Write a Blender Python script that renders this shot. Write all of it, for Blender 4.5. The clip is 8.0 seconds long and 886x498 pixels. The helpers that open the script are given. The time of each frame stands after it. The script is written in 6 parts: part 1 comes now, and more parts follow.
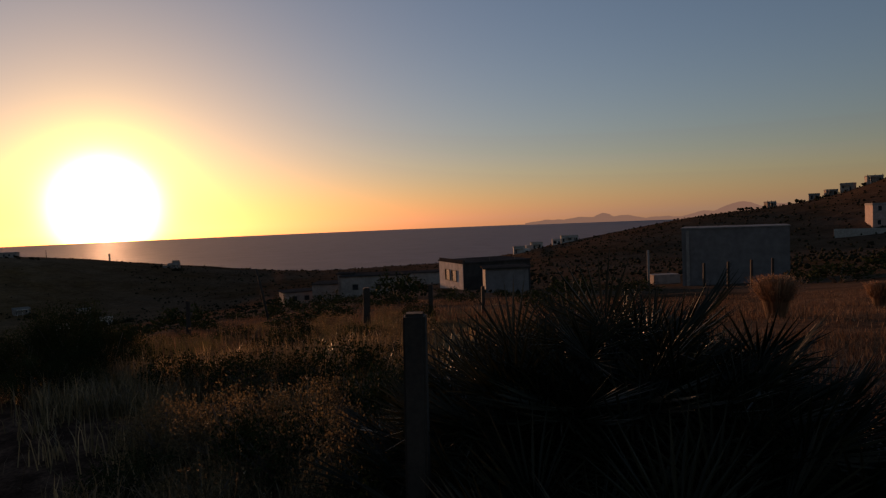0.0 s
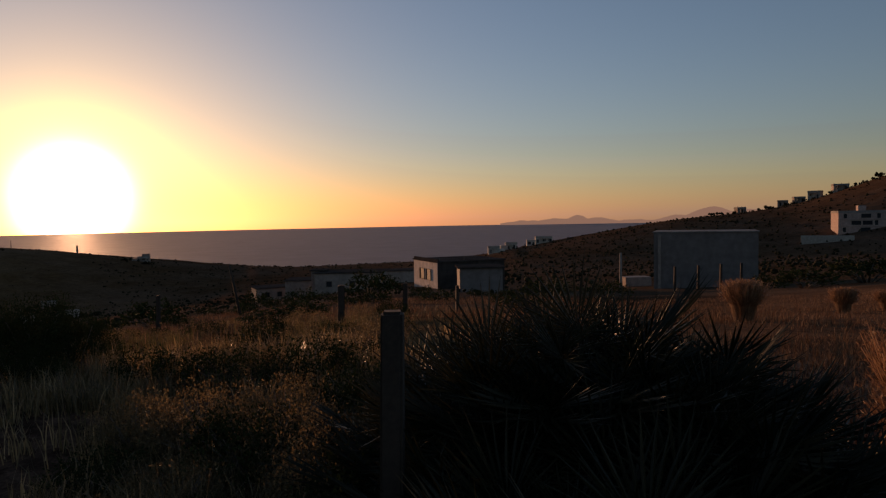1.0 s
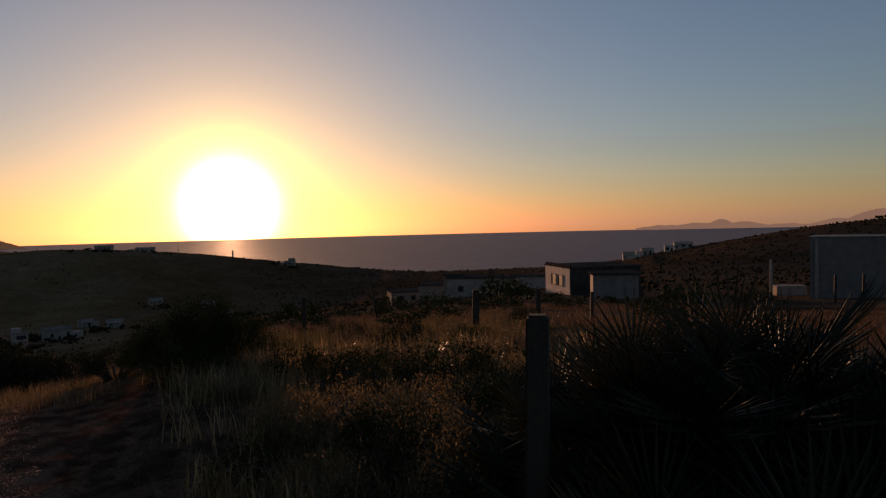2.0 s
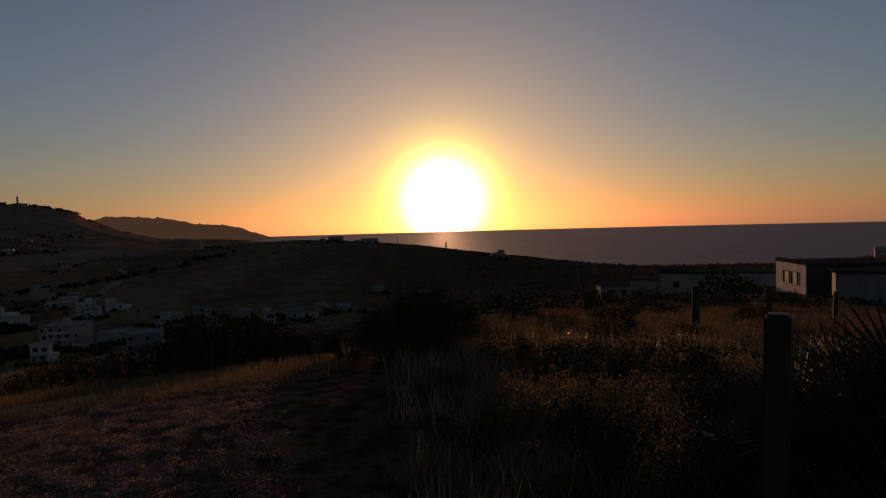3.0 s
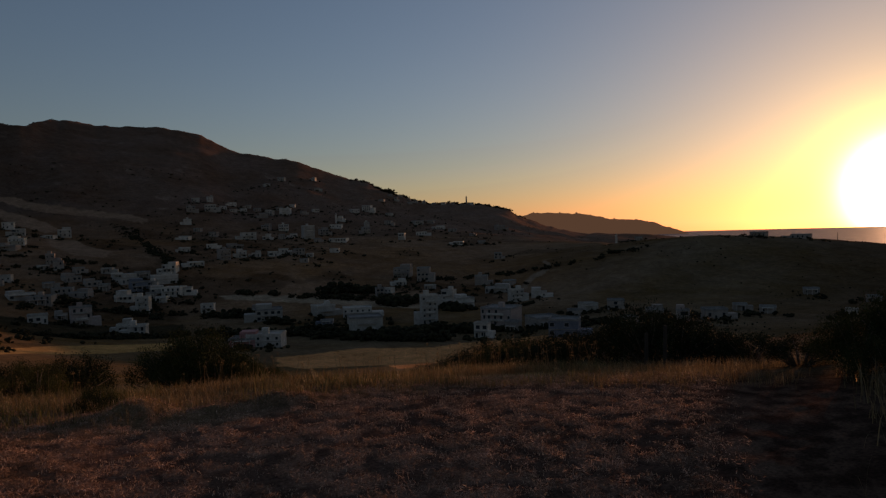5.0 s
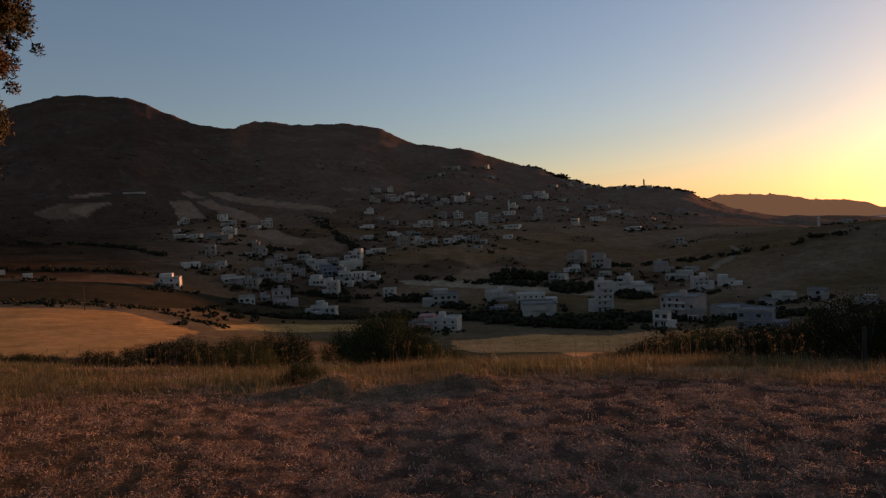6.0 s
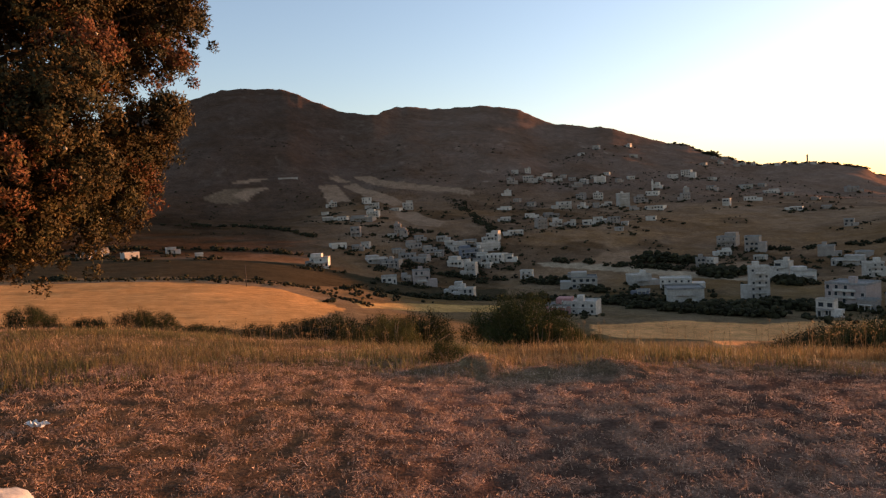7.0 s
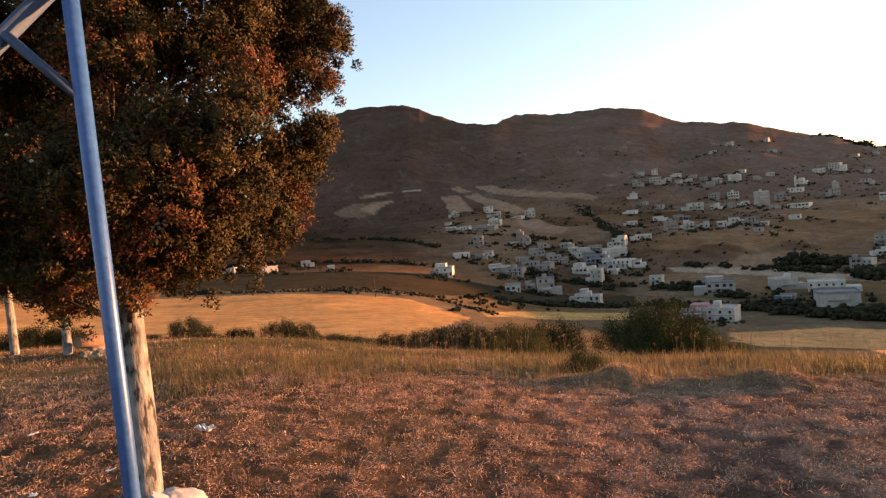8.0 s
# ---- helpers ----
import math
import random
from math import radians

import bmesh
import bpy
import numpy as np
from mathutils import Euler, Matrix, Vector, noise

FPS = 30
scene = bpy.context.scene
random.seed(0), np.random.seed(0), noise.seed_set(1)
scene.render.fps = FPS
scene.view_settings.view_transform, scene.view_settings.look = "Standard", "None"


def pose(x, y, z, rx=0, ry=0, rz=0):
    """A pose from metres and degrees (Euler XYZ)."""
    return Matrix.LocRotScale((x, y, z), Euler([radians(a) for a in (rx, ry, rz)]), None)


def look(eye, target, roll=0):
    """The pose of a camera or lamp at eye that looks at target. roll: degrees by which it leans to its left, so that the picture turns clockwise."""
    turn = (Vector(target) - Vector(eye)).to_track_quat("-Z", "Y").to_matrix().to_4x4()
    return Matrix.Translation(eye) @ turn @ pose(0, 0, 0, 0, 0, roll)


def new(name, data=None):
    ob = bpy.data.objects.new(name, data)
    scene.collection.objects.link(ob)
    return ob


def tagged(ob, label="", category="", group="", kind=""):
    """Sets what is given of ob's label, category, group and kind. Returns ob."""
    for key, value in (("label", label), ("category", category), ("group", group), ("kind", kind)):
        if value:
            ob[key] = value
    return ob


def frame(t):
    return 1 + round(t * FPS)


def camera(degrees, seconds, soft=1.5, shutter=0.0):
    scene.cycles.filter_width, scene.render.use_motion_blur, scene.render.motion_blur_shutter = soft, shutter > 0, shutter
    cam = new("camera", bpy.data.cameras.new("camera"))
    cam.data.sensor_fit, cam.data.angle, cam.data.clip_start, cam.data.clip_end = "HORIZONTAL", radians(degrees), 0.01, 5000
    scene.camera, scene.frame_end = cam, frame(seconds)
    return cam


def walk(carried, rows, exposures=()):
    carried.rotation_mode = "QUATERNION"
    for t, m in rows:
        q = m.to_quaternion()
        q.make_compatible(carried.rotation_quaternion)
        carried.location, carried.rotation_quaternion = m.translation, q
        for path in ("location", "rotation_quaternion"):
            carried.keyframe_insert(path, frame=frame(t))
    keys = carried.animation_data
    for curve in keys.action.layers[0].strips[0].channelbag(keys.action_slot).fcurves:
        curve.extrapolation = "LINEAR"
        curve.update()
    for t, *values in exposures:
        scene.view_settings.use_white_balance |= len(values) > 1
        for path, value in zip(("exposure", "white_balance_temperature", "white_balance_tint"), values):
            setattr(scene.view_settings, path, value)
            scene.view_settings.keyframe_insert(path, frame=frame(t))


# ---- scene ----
cam = camera(67.9, 8.0, soft=1.3)
EYE = 1.65
# seconds, x, y, z (from the eye's height), yaw, pitch, roll
ROWS = [
    (0.0, 0.0, 0.0, 0.0, 0.0, -2.59, 2.3),
    (0.3, 0.005, -0.02, 0.003, -3.95, -2.34, 0.77),
    (0.5, 0.003, -0.03, 0.005, -5.75, -1.99, -0.87),
    (1.0, -0.016, -0.031, 0.005, -2.14, -2.76, 1.07),
    (1.2, -0.035, -0.035, 0.0, -1.07, -3.25, 1.17),
    (2.3, -0.088, -0.065, 0.0, 14.5, -1.59, 1.51),
    (2.5, -0.1, -0.07, 0.0, 18.05, -1.84, 1.6),
    (3.0, -0.118, -0.075, -0.005, 27.2, -2.25, 1.55),
    (3.5, -0.15, -0.095, 0.0, 36.03, -1.84, 1.63),
    (4.0, -0.22, -0.1, 0.0, 43.96, -1.95, 1.02),
    (4.5, -0.29, -0.165, -0.005, 53.1, -1.49, 1.11),
    (4.8, -0.37, -0.245, 0.0, 58.37, -1.5, 1.43),
    (5.0, -0.405, -0.295, 0.002, 62.08, -1.69, 1.74),
    (5.2, -0.425, -0.325, 0.001, 65.83, -1.8, 2.3),
    (6.3, -0.47, -0.4, 0.002, 81.27, -2.33, 2.41),
    (6.5, -0.472, -0.41, 0.003, 84.24, -2.3, 2.5),
    (6.7, -0.476, -0.422, 0.001, 86.09, -2.61, 3.0),
    (7.0, -0.484, -0.441, -0.004, 88.94, -3.31, 3.0),
    (7.2, -0.486, -0.45, -0.006, 90.09, -4.28, 4.52),
    (7.3, -0.487, -0.455, -0.008, 90.12, -4.67, 3.92),
    (7.5, -0.493, -0.475, -0.005, 91.46, -3.33, 2.06),
    (7.7, -0.507, -0.51, -0.001, 93.98, -3.07, 4.53),
    (7.9, -0.522, -0.551, 0.003, 97.38, -1.71, 3.5),
    (8.0, -0.545, -0.579, 0.002, 99.54, -1.84, 4.98),
]
EXPOSURES = [(0, 0.33, 7650, 36), (0.5, 0.38, 7600, 35.5), (1.2, 0.58, 7500, 34), (2.5, 0.03, 7550, 34.5), (3.5, -0.6, 7600, 35), (4.5, -0.02, 7650, 35), (5.2, 0.45, 7750, 34.5), (6.4, 1.65, 8050, 36.5), (7.0, 2.5, 8600, 36), (8.0, 3.07, 8850, 36.5)]
walk(cam, [(t, pose(x, y, EYE + z, 90 + pitch, roll, yaw)) for t, x, y, z, yaw, pitch, roll in ROWS], EXPOSURES)

# ---- sky and sun ----
SUN_BEARING, SUN_UP = 27.1, 2.0
to_sun = Vector((-math.sin(radians(SUN_BEARING)) * math.cos(radians(SUN_UP)), math.cos(radians(SUN_BEARING)) * math.cos(radians(SUN_UP)), math.sin(radians(SUN_UP))))
world = bpy.data.worlds.new("evening_sky")
scene.world = world
world.use_nodes = True
wn, wl = world.node_tree.nodes, world.node_tree.links
wn.clear()
sky = wn.new("ShaderNodeTexSky")
sky.sky_type, sky.sun_disc = "NISHITA", False
sky.sun_elevation, sky.sun_rotation = radians(SUN_UP), radians(-SUN_BEARING)
sky.altitude, sky.air_density, sky.dust_density, sky.ozone_density = 0, 1.0, 0.4, 3.0
w_sky = wn.new("ShaderNodeBackground")
w_sky.inputs["Strength"].default_value = 0.15
w_soft = wn.new("ShaderNodeHueSaturation")
w_soft.inputs["Saturation"].default_value = 0.93
w_soft.inputs["Hue"].default_value = 0.488
wl.new(sky.outputs["Color"], w_soft.inputs["Color"])
wl.new(w_soft.outputs["Color"], w_sky.inputs["Color"])
# forward-scattered light round the sun, with lens glare put into the sky: a tight core and a wide veil
w_at = wn.new("ShaderNodeTexCoord")
w_norm = wn.new("ShaderNodeVectorMath")
w_norm.operation = "NORMALIZE"
w_dot = wn.new("ShaderNodeVectorMath")
w_dot.operation = "DOT_PRODUCT"
w_dot.inputs[1].default_value = to_sun
w_acos = wn.new("ShaderNodeMath")
w_acos.operation = "ARCCOSINE"
wl.new(w_at.outputs["Generated"], w_norm.inputs[0])
wl.new(w_norm.outputs["Vector"], w_dot.inputs[0])
wl.new(w_dot.outputs["Value"], w_acos.inputs[0])


def veil(width, strength, colour, power):
    """Light that fades with the angle from the sun."""
    a = wn.new("ShaderNodeMath")
    a.operation, a.inputs[1].default_value = "DIVIDE", radians(width)
    b = wn.new("ShaderNodeMath")
    b.operation, b.inputs[1].default_value = "POWER", power
    c = wn.new("ShaderNodeMath")
    c.operation, c.inputs[0].default_value = "POWER", math.exp(-1)
    d = wn.new("ShaderNodeMath")
    d.operation, d.inputs[1].default_value = "MULTIPLY", strength
    e = wn.new("ShaderNodeBackground")
    e.inputs["Color"].default_value = (*colour, 1)
    wl.new(w_acos.outputs[0], a.inputs[0])
    wl.new(a.outputs[0], b.inputs[0])
    wl.new(b.outputs[0], c.inputs[1])
    wl.new(c.outputs[0], d.inputs[0])
    wl.new(d.outputs[0], e.inputs["Strength"])
    return e


def horizon_haze(height, strength, colour):
    """Pale haze all round the horizon that thins out upwards."""
    parts = wn.new("ShaderNodeSeparateXYZ")
    a = wn.new("ShaderNodeMath")
    a.operation = "ABSOLUTE"
    b = wn.new("ShaderNodeMath")
    b.operation, b.inputs[1].default_value = "DIVIDE", math.sin(radians(height))
    c = wn.new("ShaderNodeMath")
    c.operation, c.inputs[0].default_value = "POWER", math.exp(-1)
    d = wn.new("ShaderNodeMath")
    d.operation, d.inputs[1].default_value = "MULTIPLY", strength
    e = wn.new("ShaderNodeBackground")
    e.inputs["Color"].default_value = (*colour, 1)
    wl.new(w_norm.outputs["Vector"], parts.inputs[0])
    wl.new(parts.outputs["Z"], a.inputs[0])
    wl.new(a.outputs[0], b.inputs[0])
    wl.new(b.outputs[0], c.inputs[1])
    wl.new(c.outputs[0], d.inputs[0])
    wl.new(d.outputs[0], e.inputs["Strength"])
    return e


w_out = wn.new("ShaderNodeOutputWorld")
w_last = w_sky
for veil_node in (veil(2.3, 13.0, (1, 0.93, 0.62), 2.0), veil(2.6, 6.0, (1, 0.87, 0.03), 1.4), veil(7.6, 0.56, (1, 0.78, 0.04), 1.0), horizon_haze(2.4, 0.1, (0.14, 0.68, 0.74))):
    w_add = wn.new("ShaderNodeAddShader")
    wl.new(w_last.outputs[0], w_add.inputs[0])
    wl.new(veil_node.outputs[0], w_add.inputs[1])
    w_last = w_add
wl.new(w_last.outputs[0], w_out.inputs["Surface"])

sun = new("sun", bpy.data.lights.new("sun", "SUN"))
sun.data.energy, sun.data.angle, sun.data.color = 1.9, radians(0.6), (1.0, 0.57, 0.3)
sun.matrix_world = look((0, 0, 60), Vector((0, 0, 60)) - to_sun)

# ---- materials ----


def material(name):
    m = bpy.data.materials.new(name)
    m.use_nodes = True
    return m, m.node_tree.nodes, m.node_tree.links, m.node_tree.nodes["Principled BSDF"]


def noise_tex(nodes, links, scale, detail=4, coord="Object", rough=0.6):
    at = nodes.new("ShaderNodeTexCoord")
    n = nodes.new("ShaderNodeTexNoise")
    n.inputs["Scale"].default_value, n.inputs["Detail"].default_value, n.inputs["Roughness"].default_value = scale, detail, rough
    links.new(at.outputs[coord], n.inputs["Vector"])
    return n


def ramp(nodes, links, source, stops):
    r = nodes.new("ShaderNodeValToRGB")
    e = r.color_ramp.elements
    e[0].position, e[0].color = stops[0][0], (*stops[0][1], 1)
    e[1].position, e[1].color = stops[-1][0], (*stops[-1][1], 1)
    for p, c in stops[1:-1]:
        k = e.new(p)
        k.color = (*c, 1)
    links.new(source, r.inputs["Fac"])
    return r


def blend(nodes, links, kind, fac, a, b):
    m = nodes.new("ShaderNodeMix")
    m.data_type, m.blend_type = "RGBA", kind
    m.inputs["Factor"].default_value = fac if isinstance(fac, float) else 1.0
    if not isinstance(fac, float):
        links.new(fac, m.inputs["Factor"])
    links.new(a, m.inputs[6])
    links.new(b, m.inputs[7])
    return m.outputs[2]


def surface(name, dark, light, rough=0.8, fine=20.0, coarse=2.0, bump=0.3, depth=0.01, metal=0.0, coord="Object", gloss=0.5, shift=0.12):
    """A weathered opaque surface: two tones mixed at two scales, relief, and a slight difference from piece to piece."""
    m, nodes, links, bsdf = material(name)
    big, small = noise_tex(nodes, links, coarse, 5, coord), noise_tex(nodes, links, fine, 6, coord)
    a = ramp(nodes, links, big.outputs["Fac"], ((0.3, dark), (0.7, light)))
    g = ramp(nodes, links, small.outputs["Fac"], ((0.25, (0.62, 0.62, 0.62)), (0.75, (1.15, 1.15, 1.15))))
    c = blend(nodes, links, "MULTIPLY", 1.0, a.outputs["Color"], g.outputs["Color"])
    if shift:
        info = nodes.new("ShaderNodeObjectInfo")
        r = ramp(nodes, links, info.outputs["Random"], ((0.0, (1 - shift,) * 3), (1.0, (1 + shift,) * 3)))
        c = blend(nodes, links, "MULTIPLY", 1.0, c, r.outputs["Color"])
    links.new(c, bsdf.inputs["Base Color"])
    bsdf.inputs["Roughness"].default_value, bsdf.inputs["Metallic"].default_value = rough, metal
    bsdf.inputs["Specular IOR Level"].default_value = gloss
    if bump:
        b = nodes.new("ShaderNodeBump")
        b.inputs["Strength"].default_value, b.inputs["Distance"].default_value = bump, depth
        links.new(small.outputs["Fac"], b.inputs["Height"])
        links.new(b.outputs["Normal"], bsdf.inputs["Normal"])
    return m


def leafage(name, tones, through_light=0.4, rough=0.6, gloss=0.3, fine=3.0, low=0.6, high=1.25, tint=None):
    """Thin leaves or straw: tones vary from leaf to leaf, and light comes through from behind."""
    m, nodes, links, bsdf = material(name)
    geo = nodes.new("ShaderNodeNewGeometry")
    n = noise_tex(nodes, links, fine, 3)
    r = ramp(nodes, links, geo.outputs["Random Per Island"], tuple((i / (len(tones) - 1), t) for i, t in enumerate(tones)))
    g = ramp(nodes, links, n.outputs["Fac"], ((0.3, (low,) * 3), (0.7, (high,) * 3)))
    c = blend(nodes, links, "MULTIPLY", 1.0, r.outputs["Color"], g.outputs["Color"])
    if tint:
        spots = noise_tex(nodes, links, fine * 1.7, 2)
        warm = ramp(nodes, links, spots.outputs["Fac"], ((0.42, (1, 1, 1)), (0.62, tint)))
        c = blend(nodes, links, "MULTIPLY", 1.0, c, warm.outputs["Color"])
    links.new(c, bsdf.inputs["Base Color"])
    bsdf.inputs["Roughness"].default_value = rough
    bsdf.inputs["Specular IOR Level"].default_value = gloss
    t = nodes.new("ShaderNodeBsdfTranslucent")
    links.new(c, t.inputs["Color"])
    mix = nodes.new("ShaderNodeMixShader")
    mix.inputs["Fac"].default_value = through_light
    links.new(bsdf.outputs[0], mix.inputs[1])
    links.new(t.outputs[0], mix.inputs[2])
    links.new(mix.outputs[0], nodes["Material Output"].inputs["Surface"])
    return m


def land_material():
    m, nodes, links, bsdf = material("land")
    cover = nodes.new("ShaderNodeAttribute")
    cover.attribute_name = "cover"
    tiny, small, mid, broad, big = (noise_tex(nodes, links, s, 6) for s in (38.0, 5.0, 0.35, 0.09, 0.025))
    c = cover.outputs["Color"]
    for n, low, high in ((tiny, 0.5, 1.5), (small, 0.62, 1.36), (mid, 0.75, 1.25), (broad, 0.8, 1.17), (big, 0.88, 1.12)):
        g = ramp(nodes, links, n.outputs["Fac"], ((0.3, (low,) * 3), (0.7, (high,) * 3)))
        c = blend(nodes, links, "MULTIPLY", 1.0, c, g.outputs["Color"])
    links.new(c, bsdf.inputs["Base Color"])
    bsdf.inputs["Roughness"].default_value, bsdf.inputs["Specular IOR Level"].default_value = 1.0, 0.0
    total = nodes.new("ShaderNodeMath")
    total.operation = "MULTIPLY_ADD"
    links.new(small.outputs["Fac"], total.inputs[0])
    total.inputs[1].default_value = 0.4
    links.new(tiny.outputs["Fac"], total.inputs[2])
    b = nodes.new("ShaderNodeBump")
    b.inputs["Strength"].default_value, b.inputs["Distance"].default_value = 0.6, 0.05
    links.new(total.outputs[0], b.inputs["Height"])
    links.new(b.outputs["Normal"], bsdf.inputs["Normal"])
    return m


def sea_material():
    m, nodes, links, bsdf = material("sea")
    n = noise_tex(nodes, links, 0.02, 6)
    # mauve base: the sky's reflection is put into the water's colour
    r = ramp(nodes, links, n.outputs["Fac"], ((0.3, (0.21, 0.165, 0.165)), (0.7, (0.26, 0.205, 0.205))))
    links.new(r.outputs["Color"], bsdf.inputs["Base Color"])
    bsdf.inputs["Roughness"].default_value, bsdf.inputs["IOR"].default_value = 0.72, 1.33
    w = noise_tex(nodes, links, 0.12, 5)
    b = nodes.new("ShaderNodeBump")
    b.inputs["Strength"].default_value, b.inputs["Distance"].default_value = 0.8, 1.5
    links.new(w.outputs["Fac"], b.inputs["Height"])
    links.new(b.outputs["Normal"], bsdf.inputs["Normal"])
    return m


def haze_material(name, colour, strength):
    """Distant land far beyond everything else, its haze put into a flat glowing colour."""
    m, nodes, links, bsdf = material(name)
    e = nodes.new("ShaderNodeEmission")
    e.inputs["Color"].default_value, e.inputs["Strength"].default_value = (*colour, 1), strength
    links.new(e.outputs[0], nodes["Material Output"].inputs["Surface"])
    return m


M_LAND, M_SEA = land_material(), sea_material()
M_WHITE = surface("white_render", (0.38, 0.32, 0.262), (0.6, 0.512, 0.43), 0.9, 1.5, 0.25, 0.2, 0.01, shift=0.28)
M_GREY = surface("grey_block", (0.25, 0.195, 0.158), (0.38, 0.3, 0.245), 0.95, 2.0, 0.3, 0.3, 0.01)
M_PINK = surface("pink_render", (0.36, 0.26, 0.22), (0.46, 0.34, 0.29), 0.9, 1.5, 0.25, 0.2, 0.01)
M_RED = surface("red_render", (0.4, 0.16, 0.14), (0.5, 0.22, 0.19), 0.9, 1.5, 0.25, 0.2, 0.01)
M_BLUE_WALL = surface("blue_grey_render", (0.13, 0.14, 0.165), (0.18, 0.19, 0.215), 0.9, 1.5, 0.25, 0.2, 0.01)
M_CREAM = surface("cream_render", (0.36, 0.305, 0.25), (0.48, 0.415, 0.34), 0.9, 1.5, 0.25, 0.2, 0.01)
M_STUCCO = surface("brown_stucco", (0.3, 0.22, 0.175), (0.4, 0.3, 0.24), 0.9, 1.5, 0.4, 0.2, 0.01)
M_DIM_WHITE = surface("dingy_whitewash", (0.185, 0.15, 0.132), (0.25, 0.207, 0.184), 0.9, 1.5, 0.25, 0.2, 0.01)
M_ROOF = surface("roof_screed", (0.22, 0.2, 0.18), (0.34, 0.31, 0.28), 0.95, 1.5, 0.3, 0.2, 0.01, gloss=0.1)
M_DARK_ROOF_AND_SHADE = surface("dark_roof_screed", (0.05, 0.042, 0.037), (0.09, 0.075, 0.065), 1.0, 1.5, 0.3, 0.2, 0.01, gloss=0.0)
M_GLASS = surface("dark_window_glass", (0.02, 0.022, 0.025), (0.035, 0.038, 0.04), 0.55, 3.0, 0.5, 0.0, gloss=0.1)
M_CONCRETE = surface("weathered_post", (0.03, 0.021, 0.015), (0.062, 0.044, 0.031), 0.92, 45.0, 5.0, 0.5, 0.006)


def bark_material():
    """Pale grey bark with dark upright cracks."""
    m, nodes, links, bsdf = material("bark")
    at, stretch = nodes.new("ShaderNodeTexCoord"), nodes.new("ShaderNodeMapping")
    stretch.inputs["Scale"].default_value = (24.0, 24.0, 9.0)
    links.new(at.outputs["Object"], stretch.inputs["Vector"])
    crack = nodes.new("ShaderNodeTexNoise")
    crack.inputs["Scale"].default_value, crack.inputs["Detail"].default_value = 1.0, 6
    links.new(stretch.outputs[0], crack.inputs["Vector"])
    patch = noise_tex(nodes, links, 5.0, 4)
    a = ramp(nodes, links, crack.outputs["Fac"], ((0.36, (0.05, 0.046, 0.042)), (0.43, (0.19, 0.18, 0.17)), (0.7, (0.34, 0.33, 0.315))))
    g = ramp(nodes, links, patch.outputs["Fac"], ((0.35, (0.6, 0.58, 0.55)), (0.65, (1.12, 1.12, 1.1))))
    links.new(blend(nodes, links, "MULTIPLY", 1.0, a.outputs["Color"], g.outputs["Color"]), bsdf.inputs["Base Color"])
    bsdf.inputs["Roughness"].default_value = 0.95
    bsdf.inputs["Specular IOR Level"].default_value = 0.15
    b = nodes.new("ShaderNodeBump")
    b.inputs["Strength"].default_value, b.inputs["Distance"].default_value = 1.0, 0.02
    links.new(crack.outputs["Fac"], b.inputs["Height"])
    links.new(b.outputs["Normal"], bsdf.inputs["Normal"])
    return m


M_BARK = bark_material()
M_DARKWOOD = surface("old_wood", (0.1, 0.075, 0.055), (0.2, 0.15, 0.11), 0.9, 25.0, 3.0, 0.6, 0.01)
M_BLUE = surface("blue_paint", (0.024, 0.095, 0.26), (0.042, 0.14, 0.34), 0.35, 60.0, 4.0, 0.15, 0.002)
# leg and brace in a darker blue: their shade is put into the colour
M_SHADED_BLUE = surface("faded_blue_paint", (0.026, 0.054, 0.1), (0.042, 0.078, 0.135), 0.7, 60.0, 4.0, 0.15, 0.002)
M_SACK = surface("woven_plastic", (0.32, 0.305, 0.29), (0.45, 0.43, 0.41), 0.6, 90.0, 6.0, 0.3, 0.003)
M_GREEN_PRINT = surface("green_print", (0.12, 0.3, 0.06), (0.2, 0.42, 0.1), 0.6, 60.0, 5.0, 0.2, 0.003)
M_LOG = surface("cut_log", (0.2, 0.105, 0.062), (0.34, 0.19, 0.115), 0.9, 30.0, 5.0, 0.5, 0.01)
M_STONE = surface("field_stone", (0.17, 0.135, 0.105), (0.31, 0.25, 0.195), 0.95, 18.0, 3.0, 0.7, 0.02)
M_LITTER = surface("white_paper", (0.65, 0.65, 0.63), (0.82, 0.82, 0.8), 0.7, 40.0, 6.0, 0.3, 0.004)
M_CREST_TREES = leafage("far_foliage", ((0.02, 0.018, 0.009), (0.032, 0.028, 0.014), (0.05, 0.042, 0.02)), 0.05, 0.85, 0.05, 0.3)
M_BUSH = leafage("bush_leaves", ((0.022, 0.031, 0.011), (0.032, 0.043, 0.014), (0.05, 0.057, 0.019)), 0.1, 0.85, 0.04, 1.5)
M_LIMB = surface("dark_limbs", (0.03, 0.022, 0.016), (0.06, 0.045, 0.032), 0.95, 25.0, 3.0, 0.6, 0.01)
M_SUNLIT_GABLE = surface("pale_pink_render", (0.58, 0.46, 0.4), (0.72, 0.6, 0.53), 0.9, 1.5, 0.4, 0.2, 0.01)
M_HEDGE = leafage("hedge_leaves", ((0.014, 0.02, 0.008), (0.022, 0.028, 0.01), (0.038, 0.04, 0.016)), 0.06, 0.8, 0.08, 1.5)
# lighter bush green, with yellow sunlight put into the leaf colour
M_OLIVE_LIT = leafage("olive_bush_leaves", ((0.045, 0.05, 0.016), (0.065, 0.066, 0.021), (0.1, 0.092, 0.032)), 0.15, 0.8, 0.06, 1.5)
M_BUSH_DRY = leafage("dry_bush_leaves", ((0.1, 0.075, 0.04), (0.17, 0.12, 0.06), (0.26, 0.18, 0.09)), 0.45, 0.7, 0.2, 1.5)
